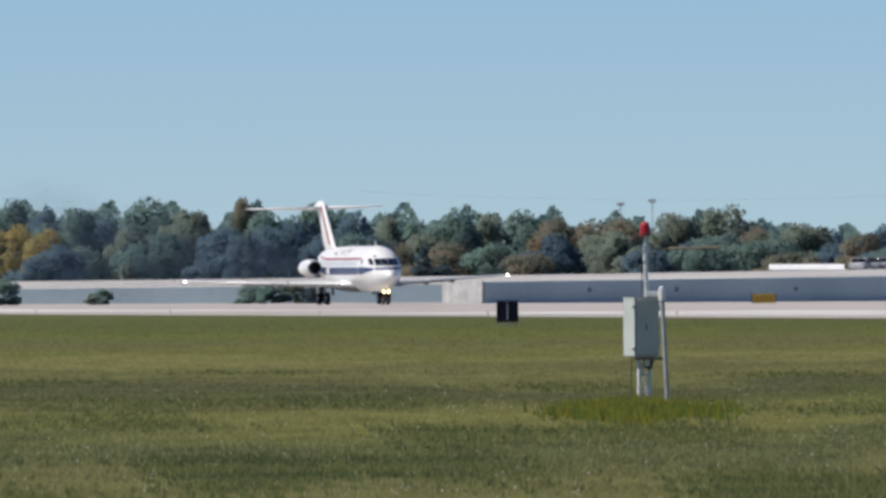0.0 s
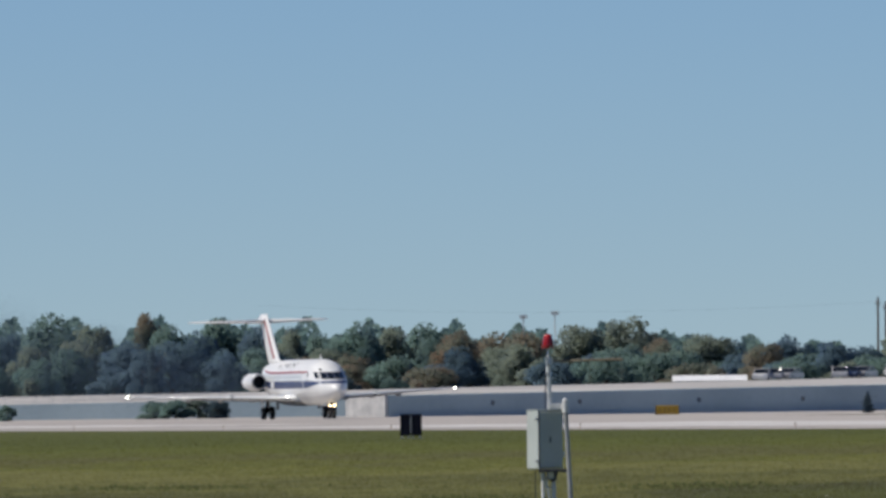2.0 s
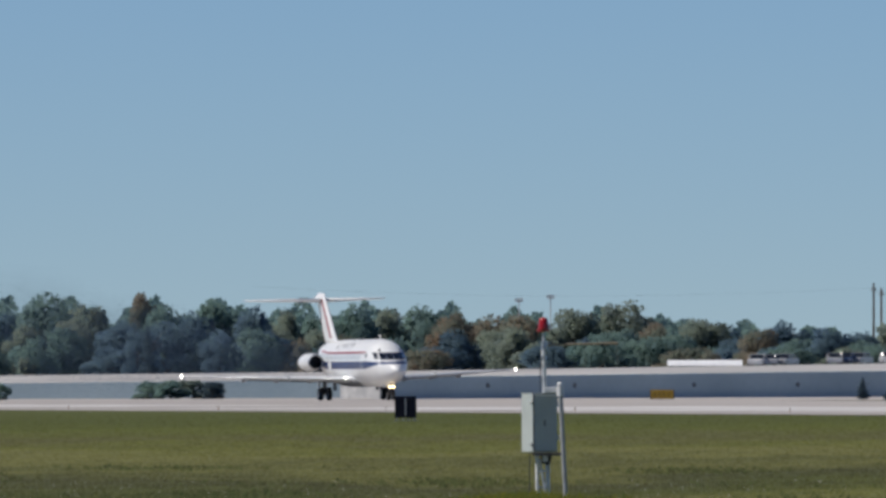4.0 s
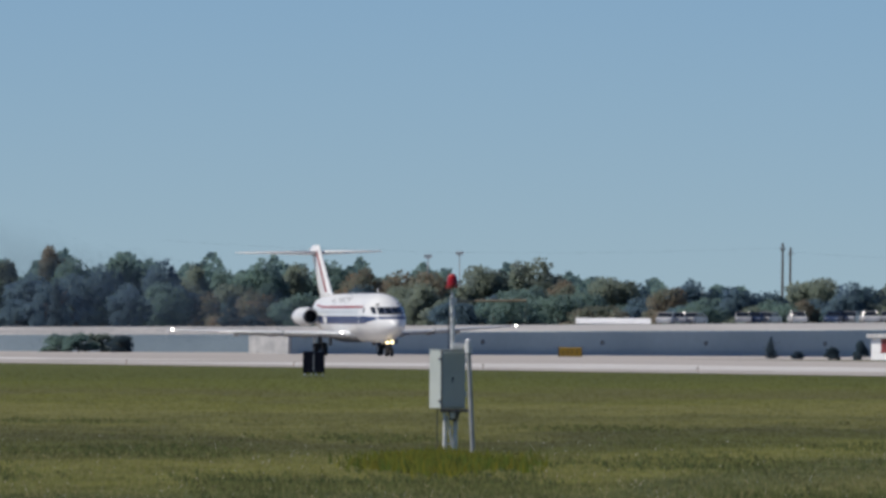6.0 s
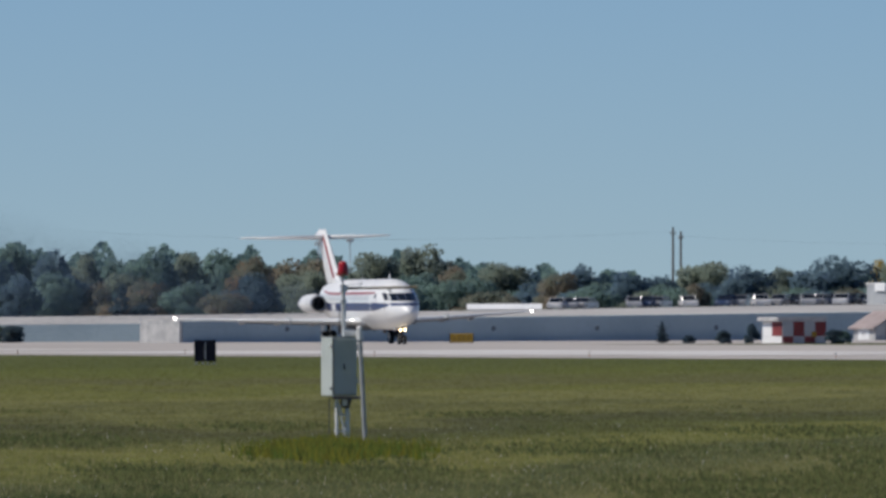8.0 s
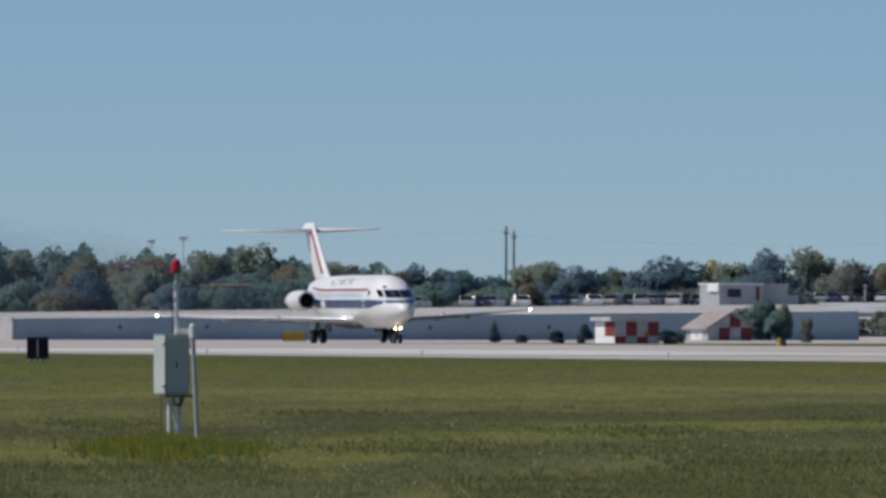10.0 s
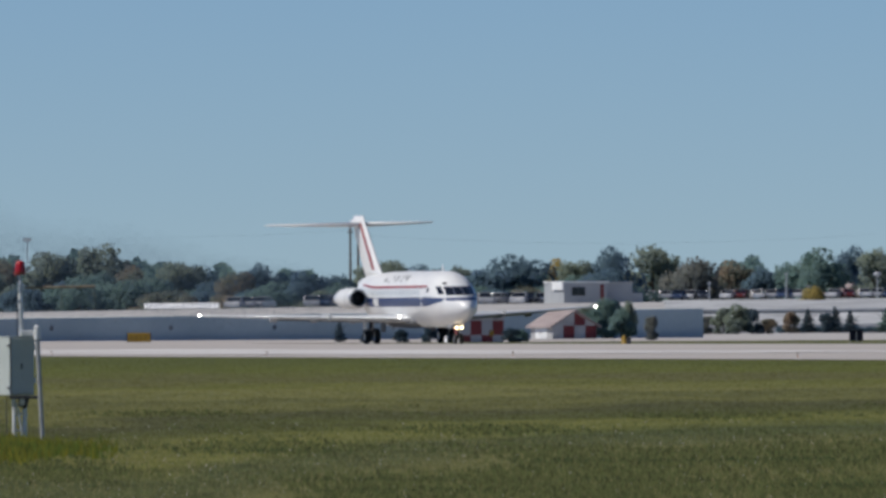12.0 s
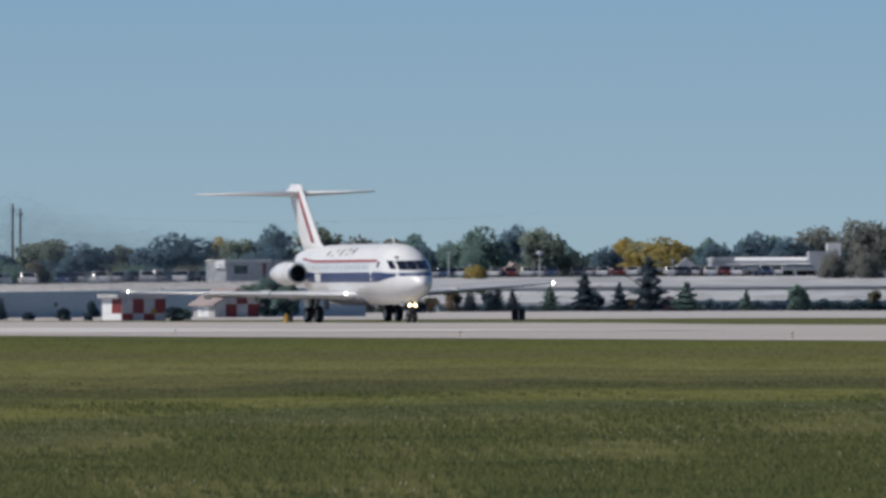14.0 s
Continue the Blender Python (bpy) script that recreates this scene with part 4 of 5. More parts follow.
    part("belly_fairing", loft(bmesh.new(), rings), M_BELLY, th, "wing to body fairing, dark grey for underside shadow", True)
    # landing gear
    wheels = []

    def gear(name, x, y, r, half, leg_top, label):
        leg = part(name, tubed((x, y, r), (x + 0.15, y, leg_top), 0.14 if r > 0.4 else 0.08, 0.18 if r > 0.4 else 0.10), M_DARK, th, label)
        part("axle", tubed((x, y - half, r), (x, y + half, r), 0.06), M_METAL, leg)
        part("drag_brace", tubed((x, y, r + 0.25), (x + (0.9 if r > 0.4 else -0.7), y, leg_top), 0.05), M_GALV, leg)
        for k in (-1, 1):
            tw = 0.17 if r > 0.4 else 0.10
            ty = revolve([(-tw, r * 0.55), (-tw, r * 0.86), (-tw * 0.7, r * 0.97), (0, r), (tw * 0.7, r * 0.97), (tw, r * 0.86), (tw, r * 0.55), (-tw, r * 0.55)], "y", 24)
            wh = part("wheel", ty, M_TYRE, th, "black rubber tyre on a metal rim", True)
            rim = revolve([(-tw * 0.8, 0.01), (-tw * 0.8, r * 0.5), (-tw * 0.95, r * 0.56), (tw * 0.95, r * 0.56), (tw * 0.8, r * 0.5), (tw * 0.8, 0.01)], "y", 20)
            part("rim", rim, M_METAL, wh, smooth=True)
            for a in range(6):
                c = a * math.pi / 3
                part("wheel_bolt", tubed((r * 0.3 * math.cos(c), -tw * 0.9, r * 0.3 * math.sin(c)), (r * 0.3 * math.cos(c), tw * 0.9, r * 0.3 * math.sin(c)), 0.03, seg=6), M_DARK, wh)
            wheels.append((wh, Vector((x, y + k * half, r)), r))
        return leg

    for side in (-1, 1):
        g = gear("main_gear_leg", -15.65, side * 2.5, 0.54, 0.34, 1.7, "grey main landing gear leg")
        part("gear_door", boxed(-16.1, -15.2, side * 2.95 - 0.03, side * 2.95 + 0.03, 0.95, 1.75, 0.015), M_PAINT, g)
        part("inner_door", boxed(-16.2, -15.1, side * 1.7 - 0.03, side * 1.7 + 0.03, 0.80, 1.5, 0.015), M_DARK, g, "dark open inner gear door")
    g = gear("nose_gear_leg", -2.3, 0, 0.33, 0.20, 1.6, "grey nose landing gear leg")
    for side in (-1, 1):
        part("gear_door", boxed(-3.3, -2.5, side * 0.42 - 0.02, side * 0.42 + 0.02, 1.0, 1.45, 0.01), M_PAINT, g)
        bm = bmesh.new()
        bmesh.ops.create_uvsphere(bm, u_segments=12, v_segments=8, radius=0.085, matrix=Matrix.Translation((-1.98, side * 0.17, 1.05)))
        part("taxi_lamp", bm, M_LAMPW, g, "lit warm nose gear lamp", True)
    return th, wheels


PLANE, WHEELS = airliner()


# ---- equipment huts ----
def checker_hut():
    """A flat-roofed hut painted in red and white squares."""
    d = 1020
    p = spot(1.925, d)
    th = thing("equipment_hut", pose(p.x, p.y, 0, 0, 0, 24), "small flat-roofed hut painted in red and white squares", "hut")
    L, W, H = 3.5, 3.2, 1.90
    part("hut_wall", boxed(0, L, 0, W, 0, H - 0.31), M_HUTWHITE, th)
    part("hut_roof", boxed(-0.38, L + 0.05, -0.08, W + 0.1, H - 0.3, H, 0.03), M_HUTWHITE, th, "white overhanging flat roof")
    zs = (0.02, 0.52, H - 0.33)
    for r in range(2):
        for c in range(4):
            red = (r + c) % 2 == 0
            # shade put into colour: the front's white squares are greyer than the sunlit side's
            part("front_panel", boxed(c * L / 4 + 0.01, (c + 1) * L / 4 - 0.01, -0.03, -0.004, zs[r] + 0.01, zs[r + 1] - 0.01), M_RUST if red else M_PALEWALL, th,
                 "red painted square" if red else "white square greyed for the front's shade")
        for c in range(2):
            part("side_panel", boxed(-0.03, -0.004, c * W / 2 + 0.01, (c + 1) * W / 2 - 0.01, zs[r] + 0.01, zs[r + 1] - 0.01), M_RUST if (r == 1 and c == 0) else M_PAINT, th,
                 "red painted square" if (r == 1 and c == 0) else "white painted square")
    part("junction_box", boxed(2.35, 2.65, -0.16, -0.035, 0.45, 0.85, 0.01), M_YELLOW, th, "yellow junction box")
    return th


def gable_hut():
    """A hut with a pitched roof and a chequered gable."""
    d = 1232
    p = spot(2.298, d)
    th = thing("gabled_hut", pose(p.x, p.y, 0, 0, 0, 28), "gabled hut with red and white squares and a pinkish shingle roof", "hut")
    L, W, E, A = 4.4, 3.7, 1.2, 2.42
    bm = bmesh.new()
    rings = [[(0, y, 0), (L, y, 0), (L, y, E), (L / 2, y, A), (0, y, E)] for y in (0, W)]
    loft(bm, rings)
    part("hut_wall", bm, M_HUTWHITE, th)
    for k in (0, 1):
        bm = bmesh.new()
        if k == 0:
            a, b = Vector((-0.35, 0, E - 0.22)), Vector((L / 2, 0, A + 0.03))
        else:
            a, b = Vector((L + 0.35, 0, E - 0.22)), Vector((L / 2, 0, A + 0.03))
        rings = [[(a.x, y, a.z), (b.x, y, b.z), (b.x, y, b.z + 0.1), (a.x, y, a.z + 0.1)] for y in (-0.3, W + 0.3)]
        loft(bm, rings)
        roof = part("roof_slope", bm, M_ROOF, th, "pinkish shingle roof slope")
        for r in range(7):
            u0, u1 = r / 7, (r + 1) / 7
            q0, q1 = a.lerp(b, u0), a.lerp(b, u1)
            bm = bmesh.new()
            loft(bm, [[(q0.x, y, q0.z + 0.105), (q1.x, y, q1.z + 0.103), (q1.x, y, q1.z + 0.112), (q0.x, y, q0.z + 0.135)] for y in (-0.31, W + 0.31)])
            part("shingle_course", bm, M_ROOF, roof)
    cols = 4
    for c in range(cols):
        red = c % 2 == 1
        part("gable_panel", boxed(c * L / cols + 0.01, (c + 1) * L / cols - 0.01, -0.03, -0.004, 0.06, 1.16), M_RUST if red else M_HUTWHITE, th,
             "red painted square" if red else "white painted square")
    for c in (1, 2):
        x0, x1 = c * L / cols + 0.01, (c + 1) * L / cols - 0.01
        red = c == 2
        rise = (A - E) / (L / 2)
        z0, z1 = E + rise * min(x0, L - x0) - 0.08, E + rise * min(x1, L - x1) - 0.08
        bm = bmesh.new()
        loft(bm, [[(x0, y, 1.18), (x1, y, 1.18), (x1, y, z1), (x0, y, z0)] for y in (-0.03, -0.004)])
        part("gable_panel", bm, M_RUST if red else M_HUTWHITE, th, "red painted square" if red else "white painted square")
    for c in (0, 1):
        dr = part("side_door", boxed(-0.05, -0.004, 0.9 + c * 1.0, 1.85 + c * 1.0, 0.05, 1.1, 0.01), M_PAINT, th, "white louvred door leaf")
        part("door_handle", boxed(-0.09, -0.055, 1.72 + c * 0.32, 1.78 + c * 0.32, 0.5, 0.62, 0.005), M_DARK, dr)
    return th


checker_hut()
gable_hut()


def field_marker():
    p = spot(2.586, 880)
    th = thing("field_marker", pose(p.x, p.y, 0), "small yellow hydrant marker with a dark box", "marker")
    part("body", revolve([(0.0, 0.20), (0.08, 0.20), (0.10, 0.15), (0.42, 0.13), (0.52, 0.09), (0.56, 0.01)], "z", 12), M_YELLOW, th, smooth=True)
    part("arm", tubed((-0.2, 0, 0.33), (0.2, 0, 0.33), 0.06, seg=8), M_YELLOW, th)
    part("dark_box", boxed(0.16, 0.42, -0.1, 0.1, 0.0, 0.42, 0.02), M_DARK, th)
    return th


field_marker()

# ---- bushes and conifers by the taxiway ----
for i, (az, d, top, w, c, k) in enumerate((
        (1.442, 1050, 1.72, 1.25, "dark", "conifer"), (1.549, 1050, 0.65, 1.2, "dark", "bush"), (1.692, 1030, 1.0, 1.2, "dark", "bush"), (2.697, 1100, 1.95, 1.2, "brown", "bush"),
        (1.801, 1030, 1.5, 1.15, "dark", "bush"), (2.135, 1010, 1.05, 1.5, "dark", "bush"), (2.175, 1045, 0.95, 1.3, "green", "bush"),
        (2.465, 1256, 2.7, 2.6, "green", "bush"), (2.515, 1264, 3.75, 3.2, "green", "tree"), (2.575, 1258, 2.8, 2.6, "green", "bush"), (2.44, 1262, 3.0, 2.2, "olive", "tree"), (2.605, 1266, 3.5, 2.0, "olive", "tree"), (2.40, 1260, 2.5, 2.0, "olive", "bush"),
        (2.915, 1790, 2.4, 2.4, "brown", "bush"), (2.985, 1785, 3.4, 3.4, "olive", "bush"),
        (3.045, 1780, 3.85, 4.2, "olive", "bush"), (3.10, 1788, 3.3, 3.2, "dark", "bush"), (3.165, 1790, 2.0, 2.2, "rust", "bush"),
        (-1.43, 1300, 1.7, 3.0, "green", "bush"), (-1.34, 1295, 1.8, 3.4, "green", "bush"), (-1.25, 1300, 1.8, 3.2, "olive", "bush"), (-1.17, 1290, 1.65, 2.8, "dark", "bush"),
        (-2.02, 1250, 1.5, 1.5, "green", "bush"), (-2.06, 1255, 1.1, 1.6, "olive", "bush"), (-2.42, 1250, 2.4, 3.0, "green", "bush"), (-2.47, 1500, 7.6, 6.0, "ochre", "tree"),
        (-2.36, 1500, 8.6, 7.0, "ochre", "tree"), (-2.24, 1490, 7.9, 6.0, "ochre", "tree"), (-2.19, 1480, 6.2, 6.5, "dark", "tree"), (-2.30, 1475, 5.0, 6.5, "dark", "tree"),
        (-1.92, 1600, 4.6, 2.0, "olive", "bush"), (-1.43, 1700, 8.8, 3.2, "dark", "conifer"), (-0.73, 1620, 6.3, 5.0, "dark", "conifer"), (-0.66, 1625, 4.2, 4.0, "dark", "bush"),
        (-0.37, 1700, 4.2, 2.6, "rust", "bush"), (0.83, 1700, 5.4, 4.4, "rust", "tree"), (1.56, 1720, 6.6, 5.0, "rust", "tree"))):
    tree(az, d, top, w, c, i, k)
for i, (az, el, w, c, k) in enumerate((
        (3.255, 0.055, 2.0, "rust", "bush"), (3.325, 0.064, 2.2, "dark", "conifer"), (3.40, 0.05, 1.8, "dark", "bush"), (3.435, 0.075, 2.2, "dark", "conifer"), (3.495, 0.06, 2.0, "dark", "conifer"),
        (3.645, 0.070, 2.9, "green", "conifer"), (3.785, 0.128, 3.6, "dark", "conifer"), (3.83, 0.05, 2.0, "dark", "bush"), (3.925, 0.084, 2.6, "dark", "conifer"), (3.96, 0.02, 1.6, "rust", "bush"),
        (4.047, 0.192, 4.6, "dark", "conifer"), (4.125, 0.03, 1.8, "wine", "bush"), (4.195, 0.086, 3.6, "green", "conifer"), (4.435, 0.058, 1.7, "green", "conifer"),
        (4.645, 0.075, 2.2, "green", "bush"), (4.95, 0.05, 2.0, "rust", "bush"), (5.10, 0.12, 3.4, "dark", "conifer"))):
    tree(az, 1900 + 5 * (i % 4), px_h(el, 1900), w * 1.35, c, i + 1, k)
tree(3.355, 2085, px_h(0.160, 2085), 4.4, "ochre", 2, "tree", 1.6)
tree(4.79, 2080, px_h(0.215, 2080), 6.0, "brown", 1, "tree", 0.0)
tree(4.92, 2078, px_h(0.20, 2078), 6.0, "brown", 2, "tree", 0.0)


def hedge(az0, az1, d, h, label):
    n = 9000
    az = np.radians(RNG.uniform(az0, az1, n))
    dd = d + RNG.uniform(-1.2, 1.2, n)
    z = RNG.uniform(0.02, 1, n) ** 0.7 * h * (0.85 + 0.12 * np.sin(np.degrees(az) * 40) + 0.1 * np.sin(np.degrees(az) * 97))
    me = leaf_mesh("hedge", np.stack([np.sin(az) * dd, np.cos(az) * dd, z], 1), 0.24, HAZED_LEAF["dark"], RNG)
    tagged(new("hedge", me), label, "hedge", kind="stuff")


hedge(4.22, 5.5, 1915, 1.5, "low dark blue-green hedge below the terraces")
hedge(3.2, 4.25, 1925, 0.9, "low dark hedge between the conifers")


# ---- masts and poles ----
def utility_pole(az, d, top, label):
    p = spot(az, d)
    th = thing("utility_pole", pose(p.x, p.y, 0), label, "pole", "tall poles beyond the trees")
    part("shaft", tubed((0, 0, 0), (0.06, 0, top), 0.19, 0.12, 10), M_BARK, th)
    part("cross_arm", boxed(-0.3, 0.4, -0.08, 0.08, top - 0.9, top - 0.76, 0.02), M_BARK, th)
    for x in (-0.25, 0.05, 0.35):
        part("insulator", tubed((x, 0, top - 0.72), (x, 0, top - 0.45), 0.06, 0.04, 8), M_GREY, th)
    return th


utility_pole(1.486, 1800, px_h(0.404, 1800), "tall dark wooden utility pole above the trees")
utility_pole(1.517, 1815, px_h(0.386, 1815), "thinner dark wooden utility pole beside another")


def wire(az0, el0, az1, el1, d):
    a, b = spot(az0, d, px_h(el0, d)), spot(az1, d, px_h(el1, d))
    bm = bmesh.new()
    pts = [a.lerp(b, u / 10) - Vector((0, 0, 1.1 * (1 - (2 * u / 10 - 1) ** 2))) for u in range(11)]
    for p, q in zip(pts, pts[1:]):
        tube(bm, p, q, 0.006, 0.006, 5)
    tagged(part("power_line", bm, M_DARK), "thin dark sagging power line between poles", "power line", "power lines")


wire(1.486, 0.385, -1.0, 0.40, 1800)
wire(1.517, 0.368, 3.6, 0.36, 1815)


def floodlight_mast(az, d, top):
    p = spot(az, d)
    th = thing("floodlight_mast", pose(p.x, p.y, 0), "slender grey floodlight mast above the wood", "mast", "floodlight masts")
    part("shaft", tubed((0, 0, 0), (0, 0, top), 0.10, 0.07, 8), M_PALEWALL, th)
    head = part("head_frame", boxed(-0.55, 0.55, -0.1, 0.1, top - 0.15, top + 0.02, 0.02), M_PALEWALL, th)
    for x in (-0.42, -0.14, 0.14, 0.42):
        part("floodlight", boxed(x - 0.11, x + 0.11, -0.2, 0.1, top - 0.5, top - 0.17, 0.03), M_PALEWALL, head)
    return th


floodlight_mast(0.062, 2000, px_h(0.348, 2000))
floodlight_mast(0.189, 2000, px_h(0.361, 2000))


def lamp_post(az, d, top, z0, dome):
    p = spot(az, d)
    th = thing("lamp_post", pose(p.x, p.y, 0), "grey lamp post with a pale dome" if dome else "plain grey metal post by the terraces", "lamp post")
    part("shaft", tubed((0, 0, z0), (0, 0, top), 0.14, 0.09, 8), M_GREY, th)
    if dome:
        part("lamp_dome", revolve([(top - 0.3, 0.1), (top - 0.2, 0.5), (top, 0.6), (top + 0.25, 0.45), (top + 0.4, 0.02)], "z", 14), M_GREY, th, "pale grey dome", True)
    else:
        part("cap", boxed(-0.25, 0.25, -0.2, 0.2, top - 0.05, top + 0.25, 0.05), M_GREY, th)
    return th


lamp_post(3.605, 2090, px_h(0.20, 2090), 0, True)
for az, el in ((2.93, 0.165), (3.24, 0.20), (3.325, 0.15), (4.14, 0.165)):
    lamp_post(az, 2086, px_h(el, 2086), 0, False)


# ---- parked cars ----
def car_master():
    th = thing("parked_car", Matrix.Identity(4), "parked car", "car", "parked cars on the bank")
    prof = [(-2.3, 0.35), (-2.32, 0.75), (-2.1, 0.92), (-1.0, 0.98), (0.9, 1.0), (2.1, 0.98), (2.3, 0.8), (2.28, 0.35)]
    bm = bmesh.new()
    loft(bm, [[(x, y, z) for x, z in prof] for y in (-0.88, 0.88)])
    bmesh.ops.bevel(bm, geom=bm.edges[:], offset=0.05, segments=2, affect="EDGES")
    body = part("body", bm, M_CAR[0], th)
    cab = [(-1.05, 0.97), (-0.45, 1.42), (1.3, 1.46), (1.95, 0.97)]
    bm = bmesh.new()
    loft(bm, [[(x * 0.99, y, z) for x, z in cab] for y in (-0.76, 0.76)])
    part("cabin_glass", bm, M_GLASS, th, "dark car windows")
    part("roof", boxed(-0.5, 1.36, -0.74, 0.74, 1.43, 1.50, 0.03), M_CAR[0], th)
    for x in (-0.78, 0.35, 1.62):
        for s in (-1, 1):
            part("pillar", tubed((x, s * 0.77, 0.97), (x * 0.72 + 0.1, s * 0.75, 1.44), 0.05, seg=6), M_CAR[0], th)
    for x in (-1.45, 1.4):
        for s in (-1, 1):
            w = part("wheel", tubed((x, s * 0.72, 0.33), (x, s * 0.90, 0.33), 0.33, seg=18), M_TYRE, th)
            part("rim", tubed((x, s * 0.885, 0.33), (x, s * 0.91, 0.33), 0.2, seg=14), M_METAL, w)
    for s in (-1, 1):
        part("headlight", boxed(-2.36, -2.28, s * 0.62 - 0.16, s * 0.62 + 0.16, 0.66, 0.8, 0.02), M_METAL, th)
        part("tail_light", boxed(2.26, 2.33, s * 0.66 - 0.12, s * 0.66 + 0.12, 0.72, 0.88, 0.02), M_RED, th)
    return th


def recolour(ob, m):
    for o in ob.children:
        if o.name.split(".")[0] in ("body", "roof", "pillar"):
            o.material_slots[0].link = "OBJECT"
            o.material_slots[0].material = m


CAR = car_master()
WORDS = ("white", "silver", "dark grey", "dark blue", "maroon")


def park(az, d, z, turn, colour, size=1.0, first=False):
    p = spot(az, d)
    m = Matrix.LocRotScale((p.x, p.y, z), Euler((0, 0, radians(turn))), (size, size, size))
    ob = CAR if first else copy_thing(CAR, m)
    ob.matrix_basis = m
    ob["label"] = "%s parked car with dark windows on the bank" % WORDS[colour]
    recolour(ob, M_CAR[colour])


LOT = [(1.02, 0), (1.065, 1), (1.13, 1), (1.33, 1), (1.375, 3), (1.43, 1), (1.548, 0), (1.70, 3), (1.762, 1), (1.839, 0), (1.918, 1), (1.965, 2), (2.03, 1), (2.075, 0), (2.12, 3),
       (2.165, 0), (2.205, 2), (2.255, 0), (2.30, 2), (2.335, 2)]
for i, (az, c) in enumerate(LOT):
    zc = float(np.interp(az, [1.0, 2.0, 2.75], [3.0, 3.35, 3.45]))
    park(az, 1590 + 3 * (i % 3), zc + 0.05, 82 + 14 * math.sin(i * 2.3), c, 1.0, i == 0)
for i in range(36):
    az = 2.69 + i * 0.0535 + 0.008 * math.sin(i * 7.1)
    if abs(az - 3.36) < 0.05 or i % 7 == 5:
        continue
    park(az, 2097 + 2 * (i % 2), float(np.interp(az, [2.6, 3.4, 4.2], [4.2, 4.35, 4.45])) + 0.55, 84 + 10 * math.sin(i * 1.7), (0, 1, 3, 0, 2, 1, 0, 4)[i % 8])


# ---- buildings ----
def white_shed():
    d = 1446
    p = spot(0.81, d)
    th = thing("storage_shed", pose(p.x, p.y, 2.2), "long low shed with a bright white metal roof", "shed")
    part("shed_wall", boxed(-3.6, 3.6, 0, 6, 0, 0.9), M_PALEWALL, th)
    bm = bmesh.new()
    loft(bm, [[(x, -0.2, 0.88), (x, 3, 1.45), (x, 6.2, 0.88)] for x in (-3.8, 3.8)])
    part("roof", bm, M_WHITEROOF, th, "bright white metal roof")
    for k in range(9):
        x = -3.6 + k * 0.9
        part("roof_seam", tubed((x, -0.2, 0.90), (x, 3, 1.47), 0.03, seg=6), M_WHITEROOF, th)
    return th


white_shed()


def office(az0, az1, d, z0, top):
    """A pale flat-roofed office behind the bank."""
    x0, x1 = 0, d * radians(az1 - az0)
    p = spot(az0, d)
    th = thing("office_building", pose(p.x, p.y, 0, 0, 0, 18), "pale flat-roofed office building behind the bank", "building")
    # wall colour greyed for shade; the sunlit end is an added white panel
    part("wall", boxed(0, x1 * 0.62, 0, 6, 0, top), M_PALEWALL, th)
    part("sunlit_end", boxed(-0.25, -0.012, -0.15, 3.0, top - 0.75, top + 0.1, 0.04), M_PAINT, th, "bright white panel added for the sunlit end")
    part("wing_wall", boxed(x1 * 0.62 + 0.01, x1 * 1.02, 0.8, 6, 0, top - 0.02), M_PALEWALL, th)
    part("slope_wall", boxed(x1 * 1.02 + 0.01, x1 * 1.18, 1.0, 5, 0, top - 1.1), M_PALEWALL, th)
    part("parapet", boxed(-0.1, x1 * 0.64, -0.1, 6.1, top, top + 0.15, 0.02), M_PAINT, th, "white roof edge")
    part("parapet", boxed(x1 * 0.64 + 0.01, x1 * 1.03, 0.7, 6.1, top - 0.02, top + 0.1, 0.02), M_PALEWALL, th)
    for x, ww in ((0.9, 1.5),):
        win = part("window", boxed(x, x + ww, -0.03, 0.0, top - 1.35, top - 0.45), M_DARK, th, "dark office window")
        part("pane", boxed(x + 0.06, x + ww / 2 - 0.03, -0.045, -0.032, top - 1.29, top - 0.51), M_GLASS, win)
        part("pane", boxed(x + ww / 2 + 0.03, x + ww - 0.06, -0.045, -0.032, top - 1.29, top - 0.51), M_GLASS, win)
    part("red_panel", boxed(x1 * 0.52, x1 * 0.52 + 0.4, -0.04, 0.0, top - 1.9, top - 0.2), M_RUST, th, "faded red door panel")
    return th


office(2.345, 2.645, 1500, 0, px_h(0.1715, 1500))


